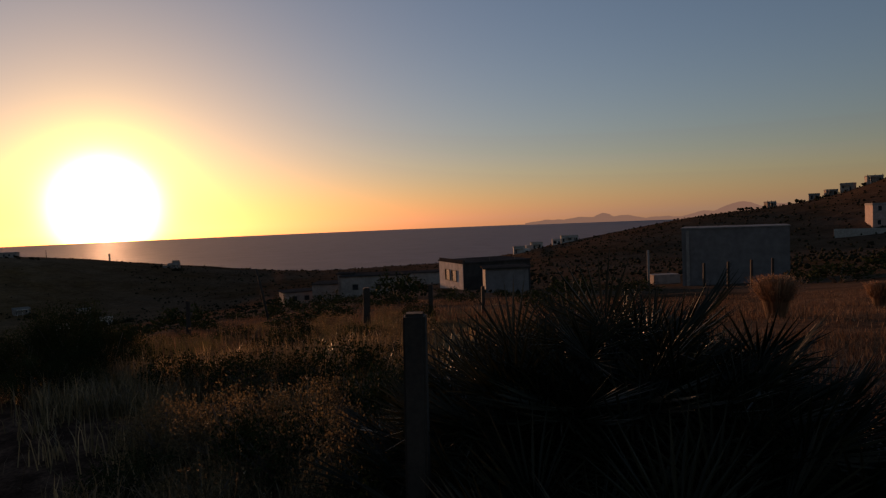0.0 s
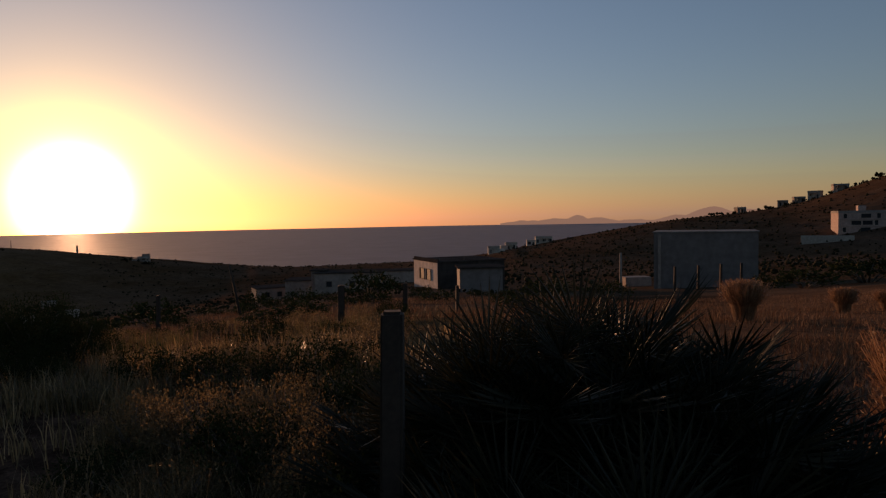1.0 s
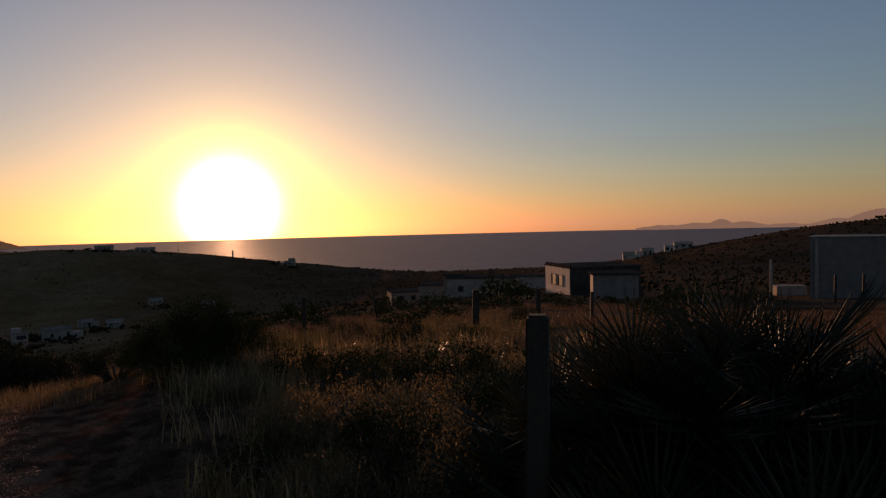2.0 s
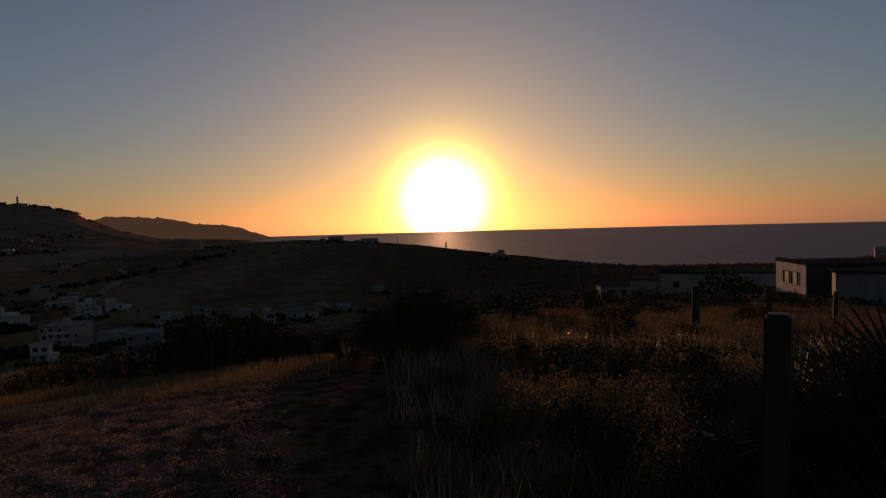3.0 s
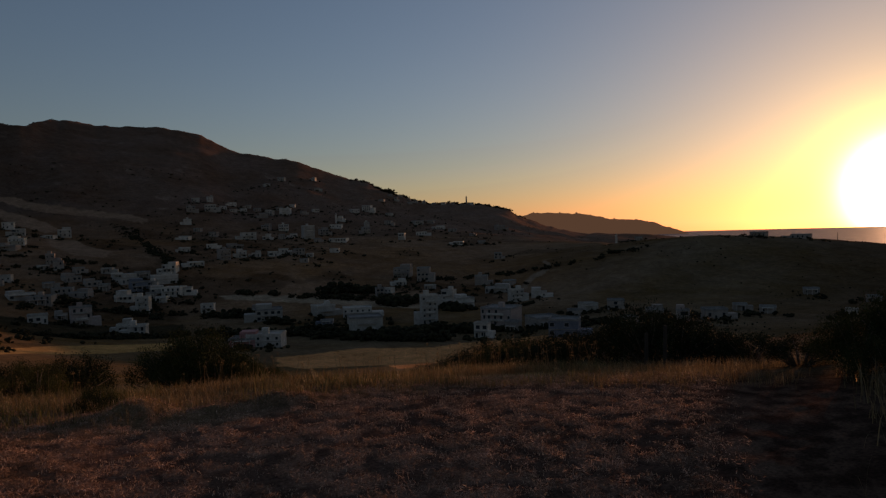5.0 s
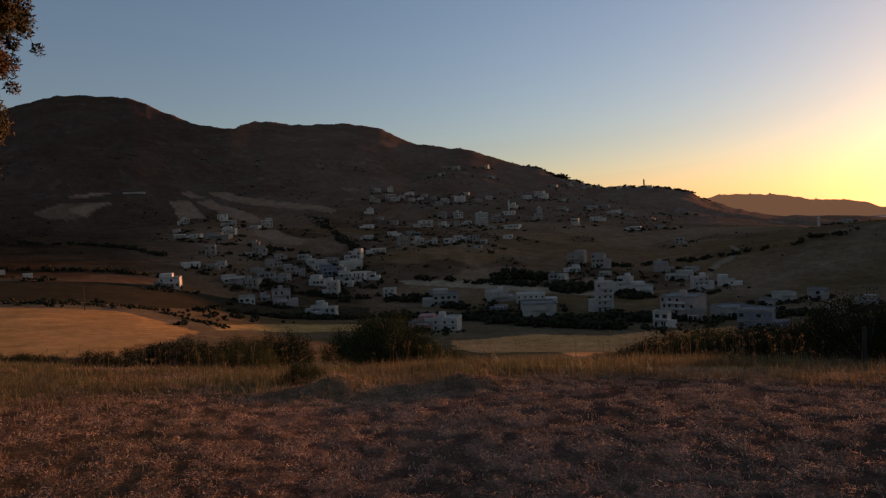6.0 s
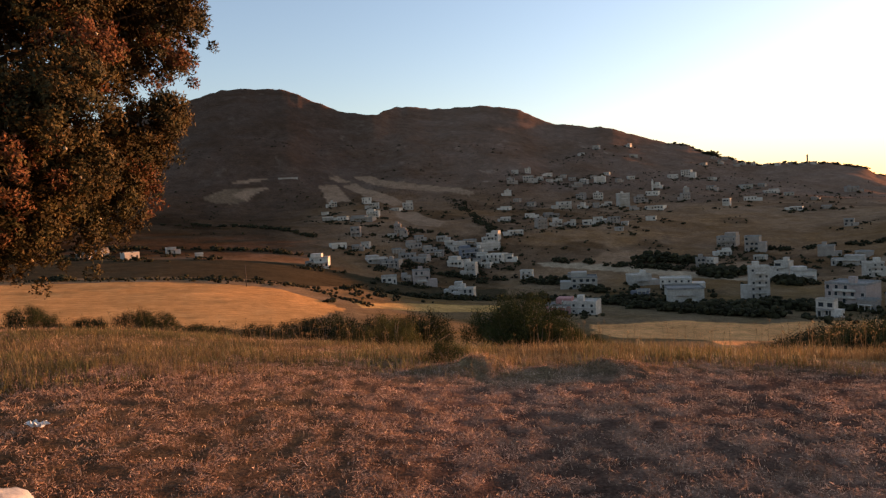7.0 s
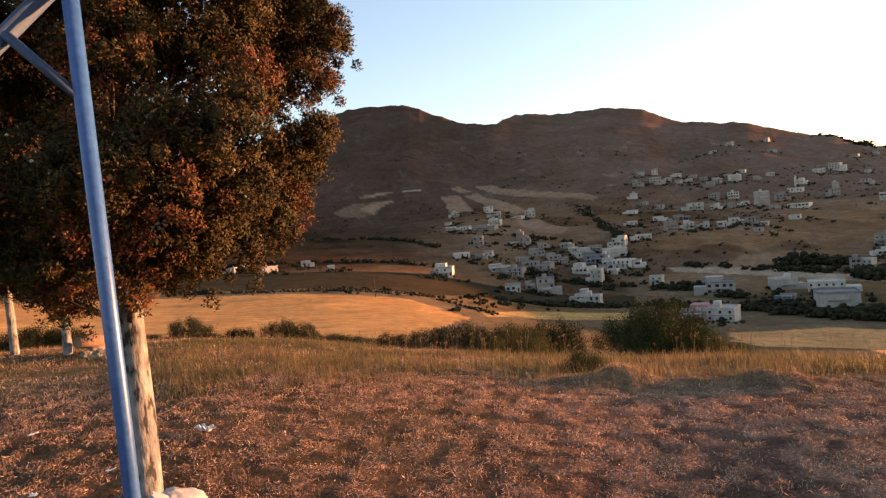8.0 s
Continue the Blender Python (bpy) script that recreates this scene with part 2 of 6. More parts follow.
M_JUNIPER = leafage("juniper_sprays", ((0.024, 0.022, 0.009), (0.037, 0.033, 0.012), (0.056, 0.044, 0.016), (0.085, 0.062, 0.022)), 0.1, 0.75, 0.15, 3.0, 0.6, 1.3, (1.25, 0.9, 0.75))
M_JUNIPER_RED = leafage("rusty_sprays", ((0.1, 0.036, 0.02), (0.15, 0.055, 0.025), (0.085, 0.05, 0.02)), 0.15, 0.75, 0.15, 3.0, 0.5, 1.35)
# inner leaves toned darker: shade inside the crown put into their colour
M_JUNIPER_INNER = leafage("juniper_inner_twigs", ((0.03, 0.021, 0.011), (0.052, 0.036, 0.018)), 0.0, 0.9, 0.05, 8.0)
M_CONE = surface("pale_cones", (0.35, 0.25, 0.15), (0.55, 0.42, 0.28), 0.6, 60.0, 8.0, 0.2, 0.003)
M_PALM = leafage("palm_blades", ((0.015, 0.017, 0.008), (0.024, 0.026, 0.012), (0.04, 0.036, 0.018)), 0.15, 0.42, 0.2, 4.0)
M_PALM_STEM = surface("palm_stems", (0.07, 0.06, 0.03), (0.14, 0.11, 0.06), 0.7, 30.0, 4.0, 0.4, 0.005)
M_STRAW = leafage("dry_grass", ((0.1, 0.065, 0.032), (0.19, 0.12, 0.056), (0.3, 0.195, 0.095), (0.1, 0.078, 0.034)), 0.3, 0.65, 0.25, 2.5, 0.5, 1.4)
M_TRAMPLED = leafage("trampled_grass", ((0.21, 0.108, 0.072), (0.36, 0.2, 0.134), (0.64, 0.42, 0.3), (0.25, 0.13, 0.086), (0.5, 0.3, 0.2)), 0.25, 0.75, 0.2, 4.0, 0.4, 1.45)
M_PALE_STRAW = leafage("pale_straw", ((0.42, 0.25, 0.165), (0.6, 0.39, 0.27), (0.74, 0.52, 0.37)), 0.2, 0.75, 0.15, 6.0, 0.6, 1.25)
M_STUBBLE = leafage("stubble", ((0.1, 0.05, 0.03), (0.17, 0.09, 0.05), (0.27, 0.155, 0.085)), 0.25, 0.75, 0.2, 3.0, 0.5, 1.4)
M_DARK_WEEDS = leafage("dark_weeds", ((0.09, 0.075, 0.035), (0.18, 0.125, 0.06), (0.3, 0.2, 0.095), (0.5, 0.34, 0.17)), 0.55, 0.32, 0.6, 2.0, 0.5, 1.4)
M_WEEDS = leafage("weeds", ((0.07, 0.07, 0.025), (0.12, 0.1, 0.035), (0.2, 0.15, 0.06)), 0.35, 0.65, 0.3, 1.0)
M_SHEAF = leafage("sheaf_straw", ((0.2, 0.1, 0.055), (0.3, 0.16, 0.085), (0.4, 0.23, 0.125)), 0.3, 0.6, 0.3, 3.0)
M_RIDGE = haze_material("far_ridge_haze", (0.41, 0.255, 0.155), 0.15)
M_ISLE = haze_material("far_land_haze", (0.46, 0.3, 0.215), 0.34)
# ---- land ----
# Heights of the land on bearings (degrees to the left of +y) at distances from the view point.
RANGES = (3, 14, 60, 140, 250, 400, 600, 850)
LAND = {
    -60: (0, -0.2, -2, -4, -5, 40, 46, 36),
    -40: (0, -0.3, -3.4, -8, -12, 26.5, 24, 14),
    -30: (0, -0.4, -4.5, -9, -13.5, 5, -1, -30),
    -20: (0, -0.5, -5.2, -11, -15, -3.6, -22, -62),
    -10: (0, -0.5, -5.5, -12, -17, -16, -33, -66),
    0: (0, -0.5, -5.4, -12, -22, -28, -38.5, -70),
    10: (0, -0.6, -5.8, -14, -25, -35, -40, -70),
    20: (0, -0.7, -6.5, -16, -29, -40, -31, -66),
    30: (0, -0.8, -8, -19, -33, -42, -17.2, -50),
    40: (0, -1.2, -10, -23, -38, -42, -10, -30),
    60: (0, -1.5, -12, -27, -43.5, -46, -30, -4),
    75: (0, -1.5, -12, -27, -43, -46, -21, 9),
    90: (0, -1.3, -10, -22.5, -36, -45, -13, 26),
    105: (0, -0.9, -8.6, -17.5, -22, -24, -7, 28),
    125: (0, -0.3, -6, -12.5, -15, -15, 2, 36),
    180: (0, 0.3, 1, 3, 8, 16, 30, 40),
}
# The far skyline, 1500 m off: bearing and height of the crest.
CREST = ((-60, -60.0), (-20, -95.0), (30, -95.0), (39.5, -75.0), (44, -26.0), (48, -18.0), (51, -12.0), (53.5, 8.0), (55.4, 27.0), (57, 47.9), (60, 57.4), (63.7, 63.6), (66.5, 85.2), (68.5, 107.2), (71, 125.0), (74.6, 155.7), (77, 166.0), (79.6, 178.3), (82.2, 210.5), (85.2, 222.3), (89.6, 223.0), (92, 231.4), (94.6, 217.3), (97, 224.3), (99.2, 245.0), (102.2, 274.1), (106.4, 273.8), (109, 255.3), (111.2, 230.5), (116, 197.1), (124, 143.4), (140, 90.0), (180, 60.0), (260, 20.0))
# How far off the skyline stands on each bearing: its spurs run towards the hill, shaped to keep the sun off the slopes
# in the camera's view.
CREST_AWAY = ((-60, 1500), (44, 1500), (53.5, 1260), (57, 1240), (60, 1250), (63.7, 1270), (66.5, 1315), (68.5, 1370), (71, 1405), (74.6, 1450), (77, 1470), (79.6, 1500), (82.2, 1635), (85.2, 1680), (88, 1690), (92, 1700), (94.6, 1400), (97, 1500), (99.2, 1600), (102.2, 1850), (106.4, 1900), (116, 1800), (124, 1700), (140, 1500), (260, 1500))
NEAR_SLOPE = 1000.0
SEA = -62.5
# Bearing and elevation, in degrees, of the hazy ridge behind.
FAR_RIDGE = ((38, -1.6), (41.3, -0.98), (43.2, -0.34), (44.8, 0.2), (47.9, 0.52), (49.9, 0.95), (52, 1.08), (53.8, 1.2), (55.4, 0.98), (58, 0.9), (62, 0.4))


def hermite(stations, columns, x):
    """Smooth curve through columns (one row per station) at the places x."""
    s, v, x = np.asarray(stations, float), np.asarray(columns, float), np.clip(x, stations[0], stations[-1])
    slope = np.diff(v, axis=0) / np.diff(s).reshape((-1,) + (1,) * (v.ndim - 1))
    tan = np.concatenate([slope[:1], (slope[:-1] + slope[1:]) / 2, slope[-1:]])
    tan[1:-1] = np.where(slope[:-1] * slope[1:] <= 0, 0, tan[1:-1])
    k = np.clip(np.searchsorted(s, x, side="right") - 1, 0, len(s) - 2)
    h = s[k + 1] - s[k]
    u = (x - s[k]) / h
    if v.ndim > 1:
        u, h = u[:, None], h[:, None]
    return (1 + 2 * u) * (1 - u) ** 2 * v[k] + u * (1 - u) ** 2 * h * tan[k] + u * u * (3 - 2 * u) * v[k + 1] + u * u * (u - 1) * h * tan[k + 1]


def value_noise(x, y, seed=0):
    """Smooth noise between -1 and 1 on arrays."""
    def corner(i, j):
        n = (i * 374761393 + j * 668265263 + seed * 144665) & 0x7FFFFFFF
        n = ((n ^ (n >> 13)) * 1274126177) & 0x7FFFFFFF
        return ((n ^ (n >> 16)) & 0xFFFF) / 32767.5 - 1
    i, j = np.floor(x).astype(np.int64), np.floor(y).astype(np.int64)
    u, w = x - i, y - j
    u, w = u * u * (3 - 2 * u), w * w * (3 - 2 * w)
    a = corner(i, j) * (1 - u) + corner(i + 1, j) * u
    b = corner(i, j + 1) * (1 - u) + corner(i + 1, j + 1) * u
    return a * (1 - w) + b * w


def fractal(x, y, octaves, seed=0):
    total, gain = np.zeros_like(x), 1.0
    for k in range(octaves):
        total += gain * value_noise(x * 2 ** k + 17.3 * k, y * 2 ** k - 9.1 * k, seed + k)
        gain *= 0.5
    return total


def crest_away(b):
    """Distance of the skyline at arrays of bearings."""
    at, away = zip(*CREST_AWAY)
    return hermite(at, away, np.where(b < -60, np.minimum(b + 360, 260), b))


def stretched(bearing, dist):
    """True distance of a place whose distance is counted as if the whole skyline stood at 1500 m."""
    b = (np.asarray(bearing, float) + 100) % 360 - 100
    d, away = np.asarray(dist, float), crest_away(b)
    return np.where(d <= NEAR_SLOPE, d, np.where(d <= 1500, NEAR_SLOPE + (d - NEAR_SLOPE) * (away - NEAR_SLOPE) / (1500 - NEAR_SLOPE), np.minimum(d * away / 1500, np.maximum(d, 4950))))


# Low heaps of dry earth at the edge of the grass: bearing, distance, radius, height.
HEAPS = ((90.3, 8.2, 0.34, 0.13), (88.8, 8.35, 0.26, 0.08), (84.2, 7.9, 0.24, 0.08), (78.1, 7.9, 0.3, 0.09), (79.6, 8.1, 0.25, 0.06))


def land(bearing, dist):
    """Height of the land at arrays of bearings and distances."""
    b = (np.asarray(bearing, float) + 100) % 360 - 100
    d, away = np.asarray(dist, float), crest_away(b)
    x, y = -d * np.sin(np.radians(b)), d * np.cos(np.radians(b))
    d = np.where(d <= NEAR_SLOPE, d, np.where(d <= away, NEAR_SLOPE + (d - NEAR_SLOPE) * (1500 - NEAR_SLOPE) / (away - NEAR_SLOPE), d * 1500 / away))
    keys = sorted(LAND)
    cols = [LAND[k] for k in keys]
    stations = [k for k in keys] + [240, 300]
    cols = cols + [LAND[180], LAND[-60]]
    wrapped = np.where(b < -60, b + 360, b)
    near = hermite(stations, cols, wrapped)
    cb, ch = zip(*CREST)
    crest = hermite(cb, ch, np.where(b < -60, np.minimum(b + 360, 260), b))
    crest = crest * (1 + 0.041 * np.clip((b - 58) / 10, 0, 1)) * away / 1500
    table = np.concatenate([near, crest[:, None], 0.45 * crest[:, None] - 30, np.full((len(b), 1), -120.0)], axis=1)
    logs = np.log(np.array(RANGES + (1500, 2400, 4950), float))
    q = np.clip(np.log(np.maximum(d, 0.01)), logs[0], logs[-1])
    k = np.clip(np.searchsorted(logs, q, side="right") - 1, 0, len(logs) - 2)
    rows = np.arange(len(q))
    slope = np.diff(table, axis=1) / np.diff(logs)
    tan = np.concatenate([slope[:, :1], (slope[:, :-1] + slope[:, 1:]) / 2, slope[:, -1:]], axis=1)
    tan[:, 1:-1] = np.where(slope[:, :-1] * slope[:, 1:] <= 0, 0, tan[:, 1:-1])
    h = logs[k + 1] - logs[k]
    ridge = len(RANGES) - 1
    start = np.where(k == ridge + 1, slope[rows, k], tan[rows, k])
    stop = np.where(k == ridge, 1.25 * slope[rows, k], tan[rows, k + 1])
    u = (q - logs[k]) / h
    z = (1 + 2 * u) * (1 - u) ** 2 * table[rows, k] + u * (1 - u) ** 2 * h * start + u * u * (3 - 2 * u) * table[rows, k + 1] + u * u * (u - 1) * h * stop
    z = z + (0.009 * fractal(x / 1.7, y / 1.7, 2, 5) + 0.007 * fractal(x / 0.2, y / 0.2, 3, 6)) * np.clip(d / 3, 0, 1) * np.clip(2 - d / 30, 0, 1)
    # the field stays level a little longer before it falls to the north-west
    rise, fall = np.clip((d - 10.5) / 4.5, 0, 1), np.clip((d - 17) / 18, 0, 1)
    z = z + np.interp(b, (96, 103, 108, 115, 123, 140), (0, 0.16, 0.2, 0.35, 0.37, 0.34)) * rise * rise * (3 - 2 * rise) * (1 - fall * fall * (3 - 2 * fall))
    for heap_bearing, heap_dist, radius, height in HEAPS:
        off = ((x + heap_dist * math.sin(radians(heap_bearing))) ** 2 + (y - heap_dist * math.cos(radians(heap_bearing))) ** 2) / radius ** 2
        z = z + height * np.exp(-off) * (1 + 0.35 * fractal(x / 0.16, y / 0.16, 2, 8))
    z = z + 0.16 * fractal(x / 14, y / 14, 3, 9) * np.clip((d - 15) / 60, 0, 1)
    gullies = np.clip((d - 650) / 300, 0, 1) * np.clip((1460 - d) / 250, 0, 1)
    z = z + gullies * (-6 * np.abs(fractal(x / 130, y / 190, 3, 21)))
    z = z + (0.35 + gullies) * np.clip((d - 700) / 300, 0, 1) * 1.6 * fractal(x / 34, y / 46, 4, 27)
    z = z + 2.2 * fractal(b * 1.9, b * 0.7, 4, 37) * np.clip((d - 1300) / 180, 0, 1) * np.clip((b - 44) / 10, 0, 1) * np.clip((130 - b) / 10, 0, 1)
    return z + 0.7 * fractal(x / 45, y / 45, 2, 33) * np.clip((d - 300) / 500, 0, 1)


def spot(bearing, dist):
    """A point on the land."""
    a = radians(bearing)
    return Vector((-dist * math.sin(a), dist * math.cos(a), float(land(np.array([bearing]), np.array([dist]))[0])))


# ---- building blocks ----


def box(bm, centre, size, turn=0.0, bevel=0.0):
    m = Matrix.Translation(centre) @ Matrix.Rotation(turn, 4, "Z") @ Matrix.Diagonal((*size, 1))
    made = bmesh.ops.create_cube(bm, size=1, matrix=m)
    if bevel:
        edges = list({e for v in made["verts"] for e in v.link_edges})
        bmesh.ops.bevel(bm, geom=edges, offset=bevel, segments=2, affect="EDGES")


def tube(bm, points, radii, sides=8, wobble=0.0, seed=0):
    """A tapered tube along points, closed at both ends."""
    rnd = random.Random(seed)
    pts = [Vector(p) for p in points]
    rings = []
    for i, p in enumerate(pts):
        t = (pts[min(i + 1, len(pts) - 1)] - pts[max(i - 1, 0)]).normalized()
        side = t.cross(Vector((0.3, 0.9, 0.2))).normalized()
        up = side.cross(t).normalized()
        ring = []
        for k in range(sides):
            a = 2 * math.pi * k / sides
            r = radii[i] * (1 + wobble * (rnd.random() - 0.5))
            ring.append(bm.verts.new(p + side * (r * math.cos(a)) + up * (r * math.sin(a))))
        rings.append(ring)
    for a, b in zip(rings, rings[1:]):
        for k in range(sides):
            f = bm.faces.new((a[k], a[(k + 1) % sides], b[(k + 1) % sides], b[k]))
            f.smooth = True
    bm.faces.new(rings[0][::-1])
    bm.faces.new(rings[-1])


def finish(bm, name, mat):
    me = bpy.data.meshes.new(name)
    bmesh.ops.recalc_face_normals(bm, faces=bm.faces)
    bm.to_mesh(me)
    bm.free()
    for one in mat if isinstance(mat, (list, tuple)) else [mat]:
        me.materials.append(one)
    return me


def part(name, bm, mat, parent, label=""):
    """Links a bmesh, or a mesh, as one part under a thing."""
    me = finish(bm, name, mat) if isinstance(bm, bmesh.types.BMesh) else bm
    ob = new(name, me)
    ob.parent = parent
    if label:
        tagged(ob, label)
    return ob


def thing(name, place, turn=0.0, label="", category="", group="", kind=""):
    """An Empty at a thing's base."""
    ob = new(name)
    ob.empty_display_size = 0.1
    ob.matrix_world = Matrix.Translation(place) @ Matrix.Rotation(turn, 4, "Z")
    return tagged(ob, label, category, group, kind)


def mesh_of(name, verts, faces, mat, smooth=False):
    """A mesh from arrays of equal-sided faces."""
    verts, faces = np.asarray(verts, np.float32), np.asarray(faces, np.int32)
    me = bpy.data.meshes.new(name)
    n = faces.shape[1]
    me.vertices.add(len(verts))
    me.vertices.foreach_set("co", verts.ravel())
    me.loops.add(faces.size)
    me.loops.foreach_set("vertex_index", faces.ravel())
    me.polygons.add(len(faces))
    me.polygons.foreach_set("loop_start", np.arange(0, faces.size, n, dtype=np.int32))
    me.polygons.foreach_set("use_smooth", np.full(len(faces), smooth))
    me.update(calc_edges=True)
    me.validate()
    me.materials.append(mat)
    return me


def blades(rng, roots, heights, widths, lean, bends=1):
    """Grass blades: bent strips of two quads' worth of triangles, one island each. Returns vertices and triangles."""
    n = len(roots)
    a = rng.uniform(0, 2 * np.pi, n)
    out = np.stack([np.cos(a), np.sin(a), np.zeros(n)], 1)
    side = np.stack([-np.sin(a), np.cos(a), np.zeros(n)], 1) * widths[:, None] / 2
    tilt = lean * rng.uniform(0.2, 1.0, n)
    up = np.array([0, 0, 1.0])
    mid = roots + out * (heights * tilt * 0.35)[:, None] + up * (heights * 0.6 * np.sqrt(np.maximum(1 - (0.6 * tilt) ** 2, 0.05)))[:, None]
    tip = roots + out * (heights * tilt)[:, None] + up * (heights * np.sqrt(np.maximum(1 - np.minimum(tilt, 0.97) ** 2, 0.03)))[:, None]
    v = np.stack([roots - side, roots + side, mid + side * 0.7, mid - side * 0.7, tip], 1).reshape(-1, 3)
    base = np.arange(n)[:, None] * 5
    f = np.concatenate([base + np.array([[0, 1, 2]]), base + np.array([[0, 2, 3]]), base + np.array([[3, 2, 4]])], 1).reshape(-1, 3)
    return v, f


def ground_points(rng, n, b0, b1, d0, d1, keep=None):
    """Points spread evenly over a sector of the land."""
    b, d = rng.uniform(b0, b1, n), np.sqrt(rng.uniform(d0 ** 2, d1 ** 2, n))
    if keep is not None:
        k = keep(b, d)
        b, d = b[k], d[k]
    fade = np.clip(np.minimum(b - b0, b1 - b) / 5, 0, 1) * np.clip(np.minimum(d - d0, d1 - d) / (0.12 * (d1 - d0)) + 0.25, 0, 1)
    k = rng.uniform(0, 1, len(b)) < fade
    b, d = b[k], d[k]
    z = land(b, d)
    return np.stack([-d * np.sin(np.radians(b)), d * np.cos(np.radians(b)), z], 1)


def tufts(rng, centres, per, spread, height, width, lean):
    """Blades in tufts round the centres."""
    n = len(centres)
    size = rng.uniform(0.6, 1.4, n)
    roots = np.repeat(centres, per, 0)
    s = np.repeat(size, per)
    off = rng.normal(0, spread, (n * per, 2)) * s[:, None]
    roots = roots + np.concatenate([off, np.zeros((n * per, 1))], 1)
    roots[:, 2] -= 0.01
    return blades(rng, roots, height * s * rng.uniform(0.45, 1.15, n * per), width * rng.uniform(0.6, 1.3, n * per), lean)


# ---- ground sheet, sea and far land ----
FIELDS = {
    "golden": ((123.2, 271), (140, 280), (140, 100), (123.4, 96), (119.9, 92), (110.8, 86), (104.1, 92), (100.4, 136), (97.8, 180), (100.3, 210), (103, 239), (106.7, 245), (115.9, 266)),
    "stubble": ((97.2, 221), (90.6, 293), (84.4, 310), (84.4, 270), (90.6, 239), (96.5, 200)),
    "stubble_low": ((77, 240), (69.6, 262), (63.3, 254), (59.8, 268), (50, 285), (50, 240), (62.9, 150), (65.8, 118), (69.6, 172), (74.2, 155), (76.5, 200)),
    "meadow": ((123, 300), (101, 275), (97, 330), (84, 335), (84, 395), (100, 425), (123, 435)),
    "lane": ((81, 476), (74, 462), (64.4, 419), (64.4, 402), (74, 440), (80.6, 463)),
    "track": ((55.6, 470), (55.12, 492), (54.56, 514), (53.75, 524), (53.32, 537), (53.25, 551), (53.6, 562), (53.4, 570), (52.9, 551), (52.95, 529), (53.55, 509), (54.32, 499), (54.75, 481), (55.1, 462)),
    "plot_a": ((108.9, 860), (107.3, 886), (105.2, 889), (106.7, 866), (105.5, 849), (106.8, 839), (108.0, 844)),
    "plot_bright": ((105.2, 889), (103.6, 888), (104.8, 866), (105.5, 849), (106.7, 866)),
    "plot_b": ((106.8, 907), (106.1, 917), (104.1, 928), (103.6, 922), (104.7, 912), (106.2, 904)),
    "plot_c": ((98.7, 944), (97.9, 959), (96.8, 926), (97.8, 927)),
    "plot_d": ((99.5, 908), (98.0, 912), (96.8, 815), (98.9, 822)),
    "plot_e": ((97.5, 912), (96.4, 919), (94.1, 856), (93.0, 834), (92.2, 795), (93.2, 775), (95.1, 815), (96.5, 872)),
    "plot_f": ((96.8, 954), (95.0, 955), (93.1, 916), (90.7, 902), (87.3, 879), (86.1, 853), (86.6, 842), (88.8, 872), (91.2, 878), (93.1, 877), (95.0, 913)),
    "plot_g": ((93.3, 743), (91.3, 741), (90.4, 683), (88.8, 633), (89.4, 601), (91.4, 613), (92.8, 680)),
}
# stubble_low lies in shade here: the sunlight on it is put into its tone
FIELD_TONES = {"plot_a": (0.16, 0.112, 0.075), "plot_bright": (0.27, 0.18, 0.122), "track": (0.27, 0.2, 0.14), "golden": (0.45, 0.245, 0.098), "stubble": (0.42, 0.27, 0.11), "stubble_low": (0.6, 0.3, 0.13), "lane": (0.34, 0.265, 0.185), "meadow": (0.05, 0.042, 0.026)}


def inside(polygon, b, d):
    hit = np.zeros(b.shape, bool)
    for (x0, y0), (x1, y1) in zip(polygon, polygon[1:] + polygon[:1]):
        with np.errstate(divide="ignore", invalid="ignore"):
            cross = ((y0 > d) != (y1 > d)) & (b < (x1 - x0) * (d - y0) / (y1 - y0 + 1e-9) + x0)
        hit ^= cross
    return hit


